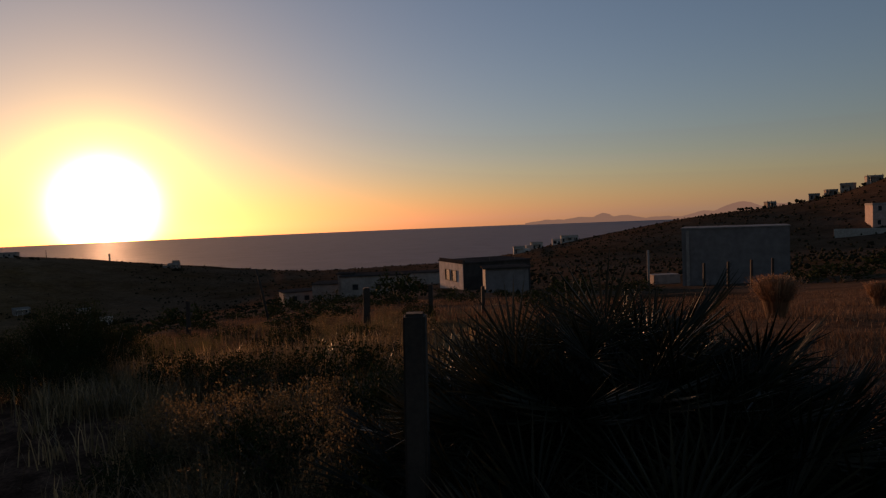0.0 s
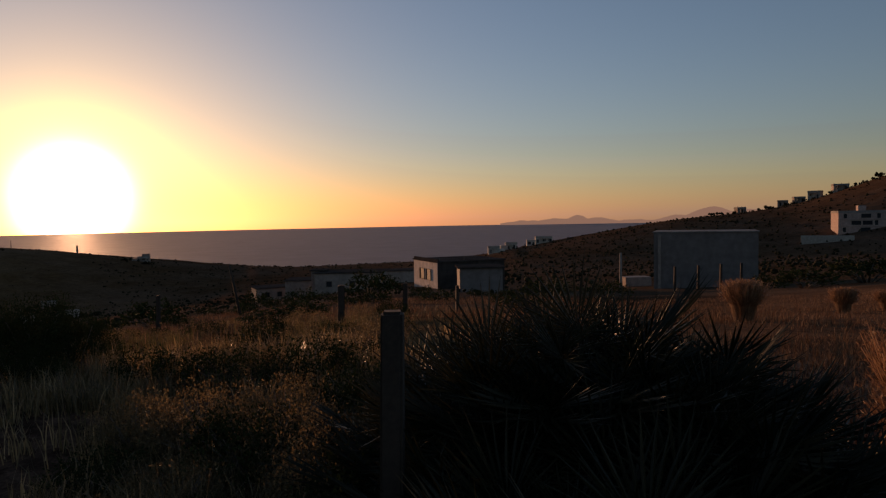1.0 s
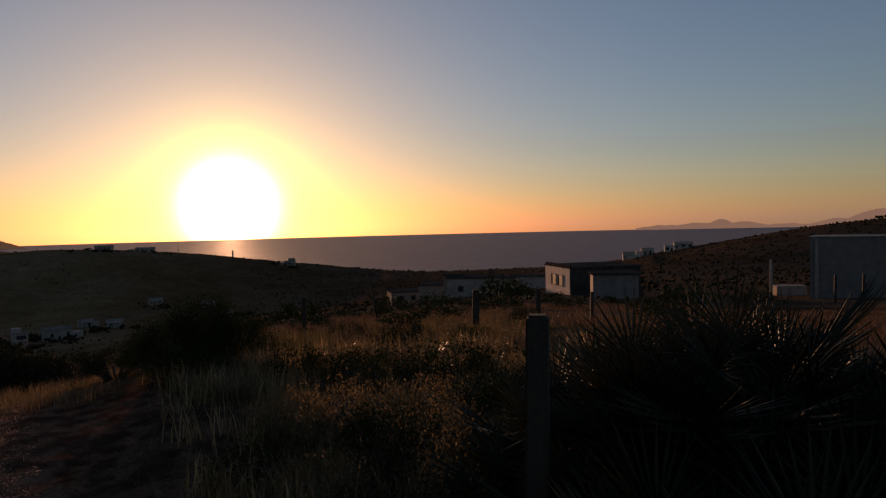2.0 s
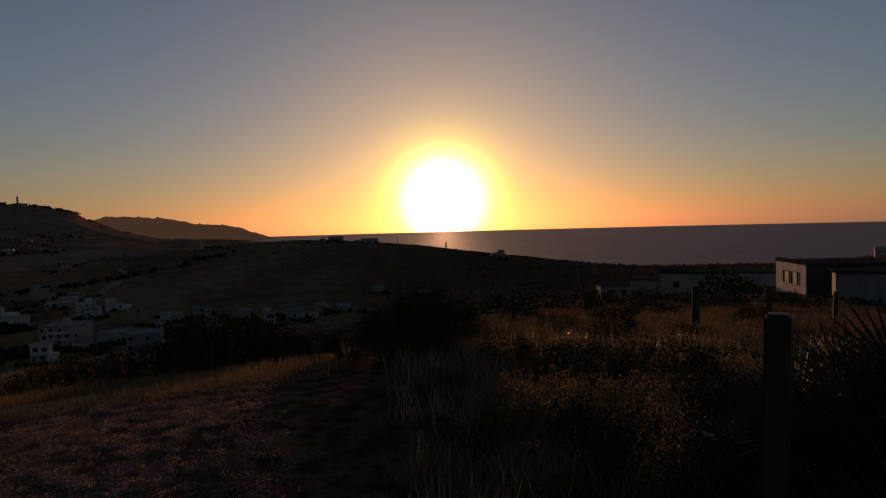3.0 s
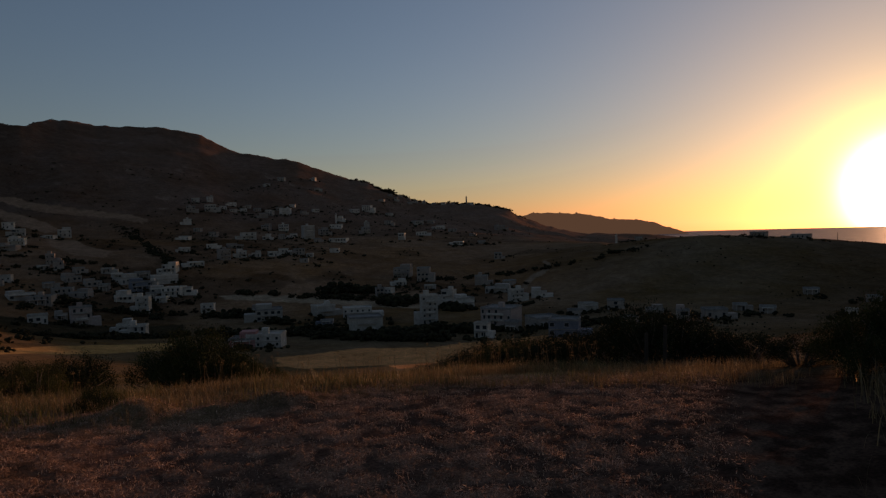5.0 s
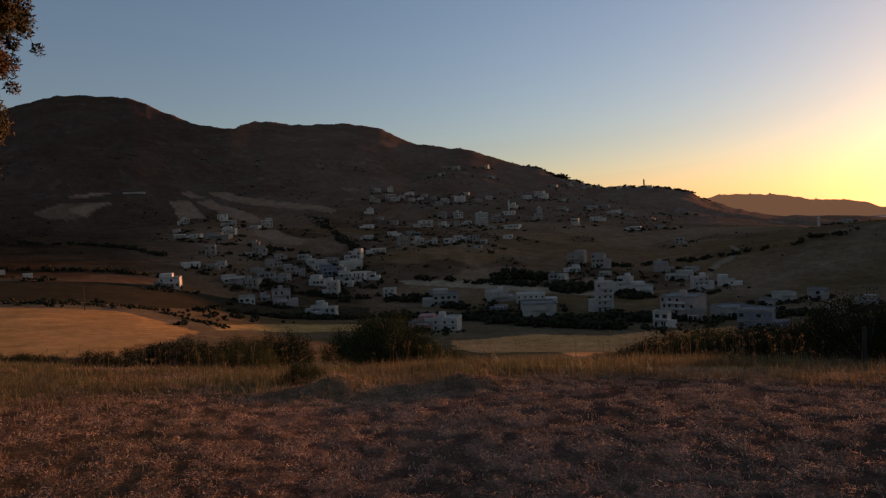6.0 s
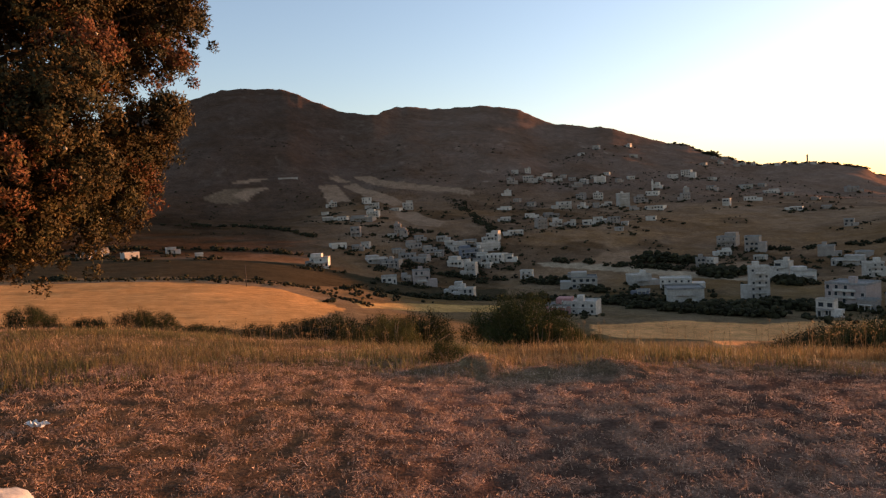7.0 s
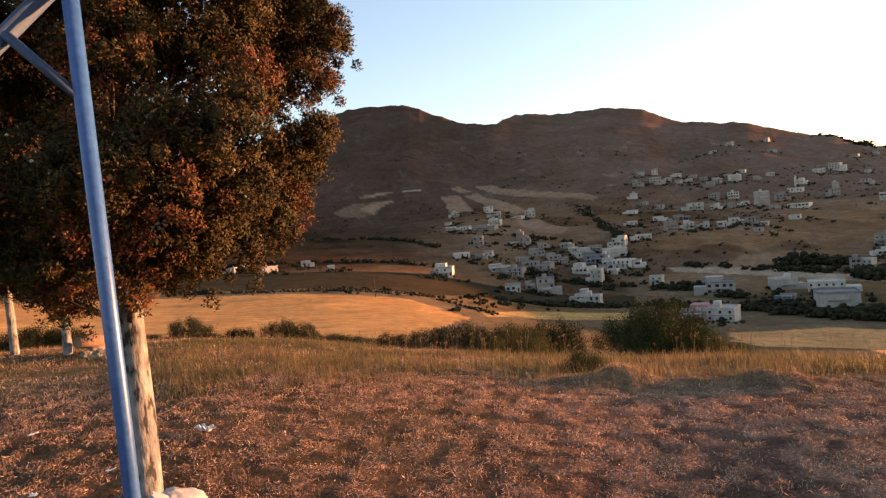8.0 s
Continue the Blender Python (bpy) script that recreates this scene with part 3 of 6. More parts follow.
def cover_of(b, d, x, y):
    """Ground cover: bare trampled soil, dry grass, scrub, tilled and fallow plots, mountain heath. Shade, glare and
    haze are put into some tones.
    """
    def tone(c):
        return np.array(c)[None, :]
    patch = fractal(x / 60, y / 60, 4, 51)[:, None]
    fine = fractal(x / 9, y / 9, 3, 57)[:, None]
    litter = np.clip(1.6 * fractal(x / 0.14, y / 0.14, 3, 61) + 0.5, 0, 1)[:, None]
    c = tone((0.125, 0.069, 0.049)) * (1 - litter) + tone((0.25, 0.143, 0.098)) * litter
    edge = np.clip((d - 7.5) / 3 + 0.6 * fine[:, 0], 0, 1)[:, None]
    # soil towards the sun darkened by bearing: shade put into its colour
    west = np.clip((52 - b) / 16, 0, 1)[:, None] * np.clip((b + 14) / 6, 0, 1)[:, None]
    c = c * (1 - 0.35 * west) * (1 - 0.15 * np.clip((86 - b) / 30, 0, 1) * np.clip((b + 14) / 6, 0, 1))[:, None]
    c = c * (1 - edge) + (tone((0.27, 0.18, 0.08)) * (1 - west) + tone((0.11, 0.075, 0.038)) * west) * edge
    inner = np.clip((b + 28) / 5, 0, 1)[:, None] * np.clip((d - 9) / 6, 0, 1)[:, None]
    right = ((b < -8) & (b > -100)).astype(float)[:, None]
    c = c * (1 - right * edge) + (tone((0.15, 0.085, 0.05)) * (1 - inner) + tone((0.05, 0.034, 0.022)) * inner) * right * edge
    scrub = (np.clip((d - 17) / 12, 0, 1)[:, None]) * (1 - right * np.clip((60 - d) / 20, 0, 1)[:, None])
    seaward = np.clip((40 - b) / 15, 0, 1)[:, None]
    # extra tone past bearing 16: the sun's glare put into the scrub colour
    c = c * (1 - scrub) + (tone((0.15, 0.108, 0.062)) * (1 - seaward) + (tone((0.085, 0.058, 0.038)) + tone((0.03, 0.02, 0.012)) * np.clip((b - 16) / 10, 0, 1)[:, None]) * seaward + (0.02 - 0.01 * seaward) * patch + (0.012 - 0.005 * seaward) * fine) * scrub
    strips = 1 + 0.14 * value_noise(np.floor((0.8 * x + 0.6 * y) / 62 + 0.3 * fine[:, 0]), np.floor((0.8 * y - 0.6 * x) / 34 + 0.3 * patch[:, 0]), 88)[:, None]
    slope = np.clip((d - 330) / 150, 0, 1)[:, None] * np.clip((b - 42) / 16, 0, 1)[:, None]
    # slope lighter at low bearings: hazy glare put into its colour
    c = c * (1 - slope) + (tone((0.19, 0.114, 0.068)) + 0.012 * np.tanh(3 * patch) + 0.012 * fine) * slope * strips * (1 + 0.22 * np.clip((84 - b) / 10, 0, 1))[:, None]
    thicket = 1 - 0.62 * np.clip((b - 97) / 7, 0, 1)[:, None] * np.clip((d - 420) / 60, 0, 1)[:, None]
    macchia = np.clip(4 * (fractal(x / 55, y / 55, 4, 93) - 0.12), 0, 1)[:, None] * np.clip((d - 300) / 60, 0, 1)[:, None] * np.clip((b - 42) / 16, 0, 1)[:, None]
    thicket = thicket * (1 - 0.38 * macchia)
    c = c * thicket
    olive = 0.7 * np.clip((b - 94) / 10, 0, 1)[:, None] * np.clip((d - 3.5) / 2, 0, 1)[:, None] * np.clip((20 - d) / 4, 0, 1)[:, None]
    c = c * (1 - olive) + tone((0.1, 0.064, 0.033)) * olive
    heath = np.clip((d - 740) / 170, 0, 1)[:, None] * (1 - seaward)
    # heath: haze put into the colour at low bearings, darker at high ones
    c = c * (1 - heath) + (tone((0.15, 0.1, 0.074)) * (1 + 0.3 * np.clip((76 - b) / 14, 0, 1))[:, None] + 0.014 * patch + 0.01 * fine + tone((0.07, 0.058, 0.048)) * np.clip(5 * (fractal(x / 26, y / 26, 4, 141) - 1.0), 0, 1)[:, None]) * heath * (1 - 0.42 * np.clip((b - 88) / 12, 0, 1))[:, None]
    wob = np.where(d > 250, 0.05, 0.35) * value_noise(x / 14, y / 14, 71)
    for name, polygon in FIELDS.items():
        k = inside(polygon, b + wob, d * (1 + 0.012 * wob))
        rows = 1 + 0.06 * fine[k] + 0.06 * value_noise(b[k] * 9, d[k] / 9, 99)[:, None]
        c[k] = tone(FIELD_TONES.get(name, (0.27, 0.178, 0.12))) * rows
    # far ground tinted warm: light of the hazy air put into its colour
    c = c * (1 + (np.array([[1.11, 0.94, 0.85]]) - 1) * np.clip((d - 60) / 200, 0, 1)[:, None])
    return np.clip(c, 0.01, 0.8)


def ground_sheet():
    b = np.concatenate([np.arange(-48, 30, 0.5), np.arange(30, 52.5, 0.35), np.arange(52.5, 56, 0.1), np.arange(56, 84, 0.35), np.arange(84, 110, 0.19), np.arange(110, 142, 0.4), np.arange(142, 312, 3.0)])
    d = np.concatenate([[0.25, 0.6, 1.0], np.geomspace(1.4, 16, 190)[:-1], np.geomspace(16, 200, 50)[:-1], np.geomspace(200, 520, 120)[:-1], np.geomspace(520, 980, 95)[:-1], np.geomspace(980, 1500, 42), [1508, 1530], np.geomspace(1600, 4950, 20)])
    bb, dd = np.meshgrid(b, d)
    dd = stretched(bb.ravel(), dd.ravel()).reshape(bb.shape)
    z = land(bb.ravel(), dd.ravel())
    x, y = -dd.ravel() * np.sin(np.radians(bb.ravel())), dd.ravel() * np.cos(np.radians(bb.ravel()))
    nb, nd = len(b), len(d)
    i, j = np.meshgrid(np.arange(nb), np.arange(nd - 1))
    i, j = i.ravel(), j.ravel()
    k = (i + 1) % nb
    faces = np.stack([j * nb + i, (j + 1) * nb + i, (j + 1) * nb + k, j * nb + k], 1)
    me = mesh_of("ground", np.stack([x, y, z], 1), faces, M_LAND, True)
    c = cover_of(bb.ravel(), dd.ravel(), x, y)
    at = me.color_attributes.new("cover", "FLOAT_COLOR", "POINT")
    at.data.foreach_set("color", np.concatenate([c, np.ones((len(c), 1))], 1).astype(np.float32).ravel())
    bm = bmesh.new()
    bm.from_mesh(me)
    bm.verts.ensure_lookup_table()
    bm.faces.new([bm.verts[q] for q in range(nb)][::-1])
    bmesh.ops.recalc_face_normals(bm, faces=bm.faces)
    bm.to_mesh(me)
    bm.free()
    tagged(new("ground", me), "dry grassy hill falling to fields, scrub and mountain", "ground", kind="structure")


ground_sheet()


def sea_sheet():
    b, d = np.radians(np.arange(0, 360, 2.0)), np.geomspace(500, 4980, 40)
    bb, dd = np.meshgrid(b, d)
    n, m = len(b), len(d)
    i, j = np.meshgrid(np.arange(n), np.arange(m - 1))
    i, j = i.ravel(), j.ravel()
    k = (i + 1) % n
    v = np.stack([-dd.ravel() * np.sin(bb.ravel()), dd.ravel() * np.cos(bb.ravel()), np.full(dd.size, SEA)], 1)
    me = mesh_of("water", v, np.stack([j * n + i, j * n + k, (j + 1) * n + k, (j + 1) * n + i], 1), M_SEA)
    tagged(new("water", me), "calm mauve evening sea below the hills", "sea", kind="structure")


sea_sheet()


def far_coast():
    """The mountainous coast beyond the sea, on the horizon."""
    peaks = ((-6.5, 14, 2.2), (-9.5, 30, 2.6), (-12.0, 42, 2.4), (-13.7, 62, 1.1), (-15.2, 44, 2.0), (-18.5, 24, 2.6), (-21.8, 52, 1.8), (-24.4, 104, 2.3), (-27, 84, 2.4), (-31, 60, 3.0))
    b = np.arange(-42, -7, 0.1)
    top = np.zeros(len(b))
    for centre, height, width in peaks:
        top = np.maximum(top, height * np.exp(-((b - centre) / width) ** 2))
    top = top + 3 * fractal(b * 1.7, b * 0, 4, 81) * np.clip(top / 20, 0, 1)
    v = []
    for r, share in ((4700, 0.0), (4760, 0.6), (4820, 1.0), (4880, 0.0)):
        for k, a in enumerate(np.radians(b)):
            v.append((-r * math.sin(a), r * math.cos(a), SEA - 2 + share * max(top[k] + 1.5, 0.0)))
    n = len(b)
    f = [(r * n + k, r * n + k + 1, (r + 1) * n + k + 1, (r + 1) * n + k) for r in range(3) for k in range(n - 1)]
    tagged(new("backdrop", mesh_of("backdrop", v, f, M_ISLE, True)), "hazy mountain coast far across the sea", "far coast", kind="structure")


far_coast()


def far_ridge():
    """The hazy ridge that runs out to the sea behind the nearer hills."""
    b = np.arange(38, 62, 0.04)
    at, up = zip(*FAR_RIDGE)
    top = 4000 * np.tan(np.radians(hermite(at, up, b))) + 1.65
    top = top + 3.2 * fractal(b * 2.3, b * 0, 5, 83) + 12 * np.clip(fractal(b * 9, b * 0 + 5, 3, 84) - 0.75, 0, 1)
    v = []
    for r, share in ((3800, 0.0), (3900, 0.6), (4000, 1.0), (4120, 0.0)):
        for k, a in enumerate(np.radians(b)):
            v.append((-r * math.sin(a), r * math.cos(a), SEA - 60 + share * (top[k] - SEA + 60)))
    n = len(b)
    f = [(r * n + k, r * n + k + 1, (r + 1) * n + k + 1, (r + 1) * n + k) for r in range(3) for k in range(n - 1)]
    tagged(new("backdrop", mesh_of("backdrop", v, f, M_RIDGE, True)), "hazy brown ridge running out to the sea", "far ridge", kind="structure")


far_ridge()


# ---- houses ----


def pane_mesh(w, h, name="window", rim=None):
    """A framed opening: the mesh of its raised frame and of its sunken pane."""
    t = 0.07
    bm = bmesh.new()
    for x in (-w / 2 + t / 2, w / 2 - t / 2):
        box(bm, (x, 0, 0), (t, 0.16, h))
    for z in (-h / 2 + t / 2, h / 2 - t / 2):
        box(bm, (0, 0, z), (w - 2 * t, 0.16, t))
    glass = bmesh.new()
    box(glass, (0, 0.02, 0), (w - 2 * t, 0.1, h - 2 * t))
    return name, finish(bm, name, rim or M_WHITE), finish(glass, "pane", M_GLASS)


def opening(kind, ob, m):
    """Set a window or door with its pane into a wall."""
    name, rim, glass = kind
    leaf = part(name, rim, None, ob)
    leaf.matrix_basis = m
    part("pane", glass, None, leaf)


# the loggia is a wide dark pane that paints an open recess's shade
LOGGIA_SHADE, SMALL_WINDOW, TALL_WINDOW = pane_mesh(3.4, 1.7), pane_mesh(1.1, 1.2), pane_mesh(1.3, 1.9)
WINDOW, WIDE_WINDOW, DOOR = pane_mesh(1.9, 1.7), pane_mesh(1.7, 1.4, "window", M_DARKWOOD), pane_mesh(1.1, 2.1, "door")
DARK_WINDOW = pane_mesh(0.9, 0.9, "window", M_DARKWOOD)
stub_bm = bmesh.new()
box(stub_bm, (0, 0, 0.65), (0.2, 0.2, 1.3))
STUB = finish(stub_bm, "column_stub", M_GREY)
# tone p puts the pink of the evening sun into some house walls
TONES = {"w": (M_WHITE, "white-rendered"), "g": (M_GREY, "bare grey block"), "p": (M_PINK, "pink-toned"), "r": (M_RED, "dull red-rendered"), "b": (M_BLUE_WALL, "blue-grey-rendered"), "c": (M_CREAM, "cream-rendered")}
house_rnd = random.Random(4)


def house(bearing, dist, width, height, tone="w", turn=None, deep=None, bays=None, label="", lift=0.0):
    """A flat-roofed house of cubes: walls, parapet roof, windows, door, balconies, stair head."""
    wing = width > 8.5 and house_rnd.random() < 0.55
    whole, height = width, max(2.4, height - 0.6)
    width = whole * (0.68 if wing else 0.97)
    floors = max(1, round(height / 2.9))
    storey = height / floors
    deep = deep or max(4.0, width * house_rnd.uniform(0.6, 0.95))
    turn = house_rnd.uniform(-28, 28) if turn is None else turn
    words = ("single-storey", "two-storey", "three-storey", "four-storey", "five-storey")[min(floors, 5) - 1]
    mat, colour = TONES[tone]
    place = spot(bearing, dist + deep / 2)
    place.z += lift
    ob = thing("house", place, radians(bearing + turn), label or f"{colour} {words} flat-roofed house on the hillside", "house", "hillside houses")
    setback = floors > 1 and house_rnd.random() < 0.35
    bm = bmesh.new()
    low = height - (storey if setback else 0)
    sink = 4.0
    box(bm, (0, 0, (low - sink) / 2), (width, deep, low + sink), bevel=0.04)
    if setback:
        sx = house_rnd.choice((-1, 1))
        box(bm, (sx * width * 0.18, deep * 0.1, low + storey / 2), (width * 0.6, deep * 0.75, storey), bevel=0.04)
    if wing:
        wx, wh = house_rnd.choice((-1, 1)), max(2.5, low * house_rnd.uniform(0.4, 0.7))
        box(bm, (wx * (width / 2 + whole * 0.14), -deep * 0.12, (wh - sink) / 2), (whole * 0.3, deep * 0.7, wh + sink), bevel=0.04)
    part("wall", bm, mat, ob)
    if house_rnd.random() < 0.55:
        bm = bmesh.new()
        box(bm, (0, -deep / 2 - 0.9, min(2.75, low)), (width * 0.7, 1.8, 0.16), bevel=0.02)
        for x in (-width * 0.32, 0.0, width * 0.32):
            box(bm, (x, -deep / 2 - 1.65, 1.0), (0.22, 0.22, 3.4))
        part("porch", bm, M_WHITE, ob)
    bm = bmesh.new()
    box(bm, (0, 0, low + 0.1), (width + 0.4, deep + 0.4, 0.2), bevel=0.03)
    for x, y, sx, sy in ((0, -deep / 2, width + 0.1, 0.15), (0, deep / 2, width + 0.1, 0.15), (-width / 2, 0, 0.15, deep - 0.2), (width / 2, 0, 0.15, deep - 0.2)):
        box(bm, (x, y, low + 0.5), (sx, sy, 0.62))
    part("roof", bm, M_ROOF if tone != "w" else M_WHITE, ob)
    if floors > 1 and not setback and house_rnd.random() < 0.6:
        bm = bmesh.new()
        box(bm, (house_rnd.uniform(-0.25, 0.25) * width, 0, low + 1.4), (2.6, 2.8, 2.6), bevel=0.03)
        part("stair_head", bm, mat, ob)
    if house_rnd.random() < 0.4:
        for x in (-width / 2 + 0.3, 0.0, width / 2 - 0.3):
            part("column_stub", STUB, None, ob).matrix_basis = Matrix.Translation((x, -deep / 2 + 0.4, low))
    count = bays or max(1, round(width / 3.3))
    door_at = house_rnd.randrange(count)
    shut = house_rnd.random() < 0.12 and not label
    usual = house_rnd.choice((WINDOW, SMALL_WINDOW, TALL_WINDOW))
    bare = house_rnd.uniform(0.05, 0.35)
    for k in range(floors):
        z = storey * (k + 0.55)
        if k == floors - 1 and setback:
            continue
        for i in range(count):
            if shut or house_rnd.random() < bare:
                continue
            x = width * ((i + 0.5 + house_rnd.uniform(-0.12, 0.12)) / count - 0.5)
            if k == 0 and i == door_at:
                opening(DOOR, ob, Matrix.Translation((x, -deep / 2, 1.05)))
            elif house_rnd.random() < 0.3 and width / count > 3.6:
                opening(LOGGIA_SHADE, ob, Matrix.Translation((x, -deep / 2, z)))
            else:
                opening(usual, ob, Matrix.Translation((x, -deep / 2, z)))
        side = max(1, round(deep / 4.5))
        for i in range(side):
            y = deep * ((i + 0.5) / side - 0.5)
            s = 1 if turn > 0 else -1
            opening(usual, ob, Matrix.Translation((s * width / 2, y, z)) @ Matrix.Rotation(s * math.pi / 2, 4, "Z"))
    if floors >= 2 and house_rnd.random() < 0.5:
        bm = bmesh.new()
        for k in range(1, floors - (1 if setback else 0)):
            box(bm, (0, -deep / 2 - 0.12, storey * k + 0.02), (width + 0.24, 0.3, 0.2))
        if len(bm.verts):
            part("slab_edge", bm, M_GREY, ob)
        else:
            bm.free()
    if floors >= 3 and house_rnd.random() < 0.8:
        for k in range(1, floors - (1 if setback else 0)):
            bm = bmesh.new()
            box(bm, (0, -deep / 2 - 0.5, storey * k + 0.05), (width * 0.55, 1.0, 0.16))
            box(bm, (0, -deep / 2 - 0.96, storey * k + 0.55), (width * 0.55, 0.1, 0.85))
            part("balcony", bm, M_WHITE if tone != "g" else M_GREY, ob)
    return ob


VALLEY_EDGE = ((117.8, 450, 8.4, 3.5, "g"), (116.5, 467, 7, 5.2, "g"), (114.6, 438, 8.9, 3.7, "w"), (111.6, 466, 9.2, 4, "w"), (109.5, 436, 4.5, 3.3, "w"))
HIGH_FARM = ((98.4, 796, 13.3, 5.3, "w"), (99.1, 742, 7.4, 3.1, "w"), (98.9, 679, 14.7, 3.4, "w"), (97.6, 669, 14.5, 3.9, "w"), (95.9, 645, 22.8, 6.5, "g"), (95.5, 790, 10.6, 6.7, "w"), (94.9, 752, 16.5, 6.4, "w"), (95.0, 688, 12.8, 8.1, "w"), (92.9, 746, 12.7, 2.5, "w"), (92.0, 759, 11.6, 10.3, "w"), (96.6, 562, 8.5, 7.6, "g"), (93.0, 577, 8.8, 7.3, "g"), (92.5, 554, 7.1, 6.6, "g"), (93.5, 556, 6.6, 1.9, "w"))
VALLEY_HEAD = ((98.2, 509, 11.9, 3.4, "w"), (96.6, 508, 9.4, 3.8, "g"), (95.8, 517, 7.0, 4.4, "w"), (99.8, 425, 12.0, 9.2, "w"), (100.7, 424, 4.2, 3.1, "g"), (95.0, 468, 14.2, 5.5, "w"), (93.7, 458, 14.0, 5.0, "g"), (91.7, 520, 10.6, 6.2, "g"), (90.3, 508, 10.4, 5.6, "g"), (91.2, 545, 9.3, 4.2, "g"), (89.2, 545, 11.2, 3.7, "w"), (91.1, 479, 12.3, 5.7, "g"), (92.3, 488, 12.5, 3.3, "g"), (93.2, 504, 10.3, 3.4, "g"))
LOWER_VILLAGE = ((94.0, 400, 9.5, 4.4, "w"), (92.5, 421, 6.4, 5.4, "w"), (91.2, 404, 15.1, 10.0, "p"), (88.2, 375, 10.9, 7.1, "w"), (87.3, 348, 12.5, 5.4, "w"), (84.7, 544, 14.9, 8.4, "w"), (82.8, 565, 17.5, 3.4, "w"), (87.9, 514, 12.3, 7.0, "w"), (86.8, 530, 10.0, 4.5, "g"), (87.0, 494, 12.7, 8.5, "b"), (85.2, 513, 16.7, 5.7, "w"), (85.5, 488, 14.2, 5.0, "w"), (84.5, 478, 13.1, 5.3, "w"))
LOWER_ROWS = ((83.6, 480, 11.5, 4.9, "w"), (88.0, 468, 12.0, 7.2, "w"), (86.8, 439, 11.3, 9.8, "w"), (85.4, 464, 7.2, 3.2, "w"), (82.0, 430, 8.1, 5.2, "w"), (88.6, 528, 7.2, 4.1, "w"), (86.0, 499, 6.0, 5.1, "w"), (86.2, 473, 6.5, 4.1, "g"), (89.5, 497, 6.8, 4.2, "g"), (85.0, 530, 9.1, 3.6, "w"))
UPPER_VILLAGE = ((82.6, 960, 9.9, 4.9, "w"), (81.5, 970, 8.3, 5.8, "w"), (83.0, 899, 15.4, 6.2, "g"), (81.5, 908, 20.3, 7.8, "w"), (79.8, 973, 15.0, 4.2, "w"), (79.7, 928, 9.5, 3.2, "w"), (78.9, 936, 12.0, 4.8, "w"), (76.8, 926, 11.0, 7.9, "w"), (77.3, 908, 15.5, 5.4, "g"), (75.5, 936, 15.9, 8.7, "w"), (74.9, 998, 8.5, 3.4, "w"), (74.0, 946, 11.2, 4.8, "g"), (73.0, 983, 9.9, 4.1, "w"), (76.0, 966, 13.1, 4.1, "g"), (78.5, 973, 11.6, 4.2, "g"), (80.5, 931, 8.0, 4.0, "w"), (77.8, 960, 9.8, 4.1, "g"))
MID_VILLAGE = ((83.3, 842, 13.0, 5.8, "w"), (83.5, 759, 15.6, 3.9, "w"), (77.1, 844, 10.8, 8.6, "g"), (75.7, 848, 12.2, 7.2, "w"), (73.7, 774, 13.1, 15.0, "w"), (72.4, 822, 15.9, 9.7, "g"), (71.3, 868, 16.0, 4.4, "w"), (71.0, 918, 13.8, 6.9, "w"), (78.6, 766, 22.3, 7.2, "w"), (77.1, 767, 11.8, 7.2, "w"), (75.9, 773, 9.2, 5.3, "g"), (74.9, 795, 12.1, 4.7, "w"), (72.9, 753, 10.1, 4.4, "g"), (71.1, 752, 20.1, 3.1, "w"))
TERRACES = ((83.6, 641, 12.1, 3.9, "w"), (81.5, 673, 14.4, 4.0, "w"), (80.6, 596, 9.7, 8.7, "g"), (79.2, 609, 11.5, 8.3, "w"), (78.0, 613, 11.5, 5.8, "w"), (76.7, 616, 11.5, 4.2, "w"), (75.8, 641, 13.1, 4.4, "w"), (74.5, 632, 13.9, 5.3, "g"), (73.6, 617, 6.2, 2.6, "w"), (74.1, 586, 7.4, 3.0, "g"), (71.5, 653, 9.3, 3.8, "w"), (79.7, 681, 15.2, 5.2, "g"), (81.3, 794, 9.5, 4.8, "g"), (82.5, 818, 8.4, 3.5, "g"))
HIGH_ROWS = ((76.9, 1142, 11.7, 3.9, "c"), (75.7, 1197, 12.2, 6.1, "c"), (73.1, 1242, 10.5, 6.3, "c"), (72.8, 1168, 13.8, 3.9, "c"), (69.7, 1025, 13.6, 4.3, "w"), (68.6, 1044, 20.7, 8.6, "w"), (67.3, 1174, 13.5, 4.8, "c"), (66.1, 1215, 9.9, 5.9, "c"), (68.7, 881, 6.6, 5.8, "w"), (68.8, 840, 13.9, 7.6, "g"), (66.8, 931, 15.3, 6.1, "g"), (66.8, 1047, 12.0, 3.4, "c"), (65.7, 766, 8.1, 7.5, "w"))
SKYLINE_ROWS = ((64.3, 968, 14.1, 4.7, "c"), (64.0, 819, 19.8, 4.0, "w"), (62.5, 907, 17.4, 5.8, "w"), (61.3, 855, 10.8, 2.7, "c"), (60.8, 737, 16.2, 2.3, "w"), (57.2, 958, 19.0, 5.9, "g"), (57.4, 616, 10.4, 5.7, "g"), (59.6, 831, 9.1, 3.2, "g"), (63.1, 983, 9.4, 3.9, "g"), (58.8, 750, 8.1, 2.9, "g"))
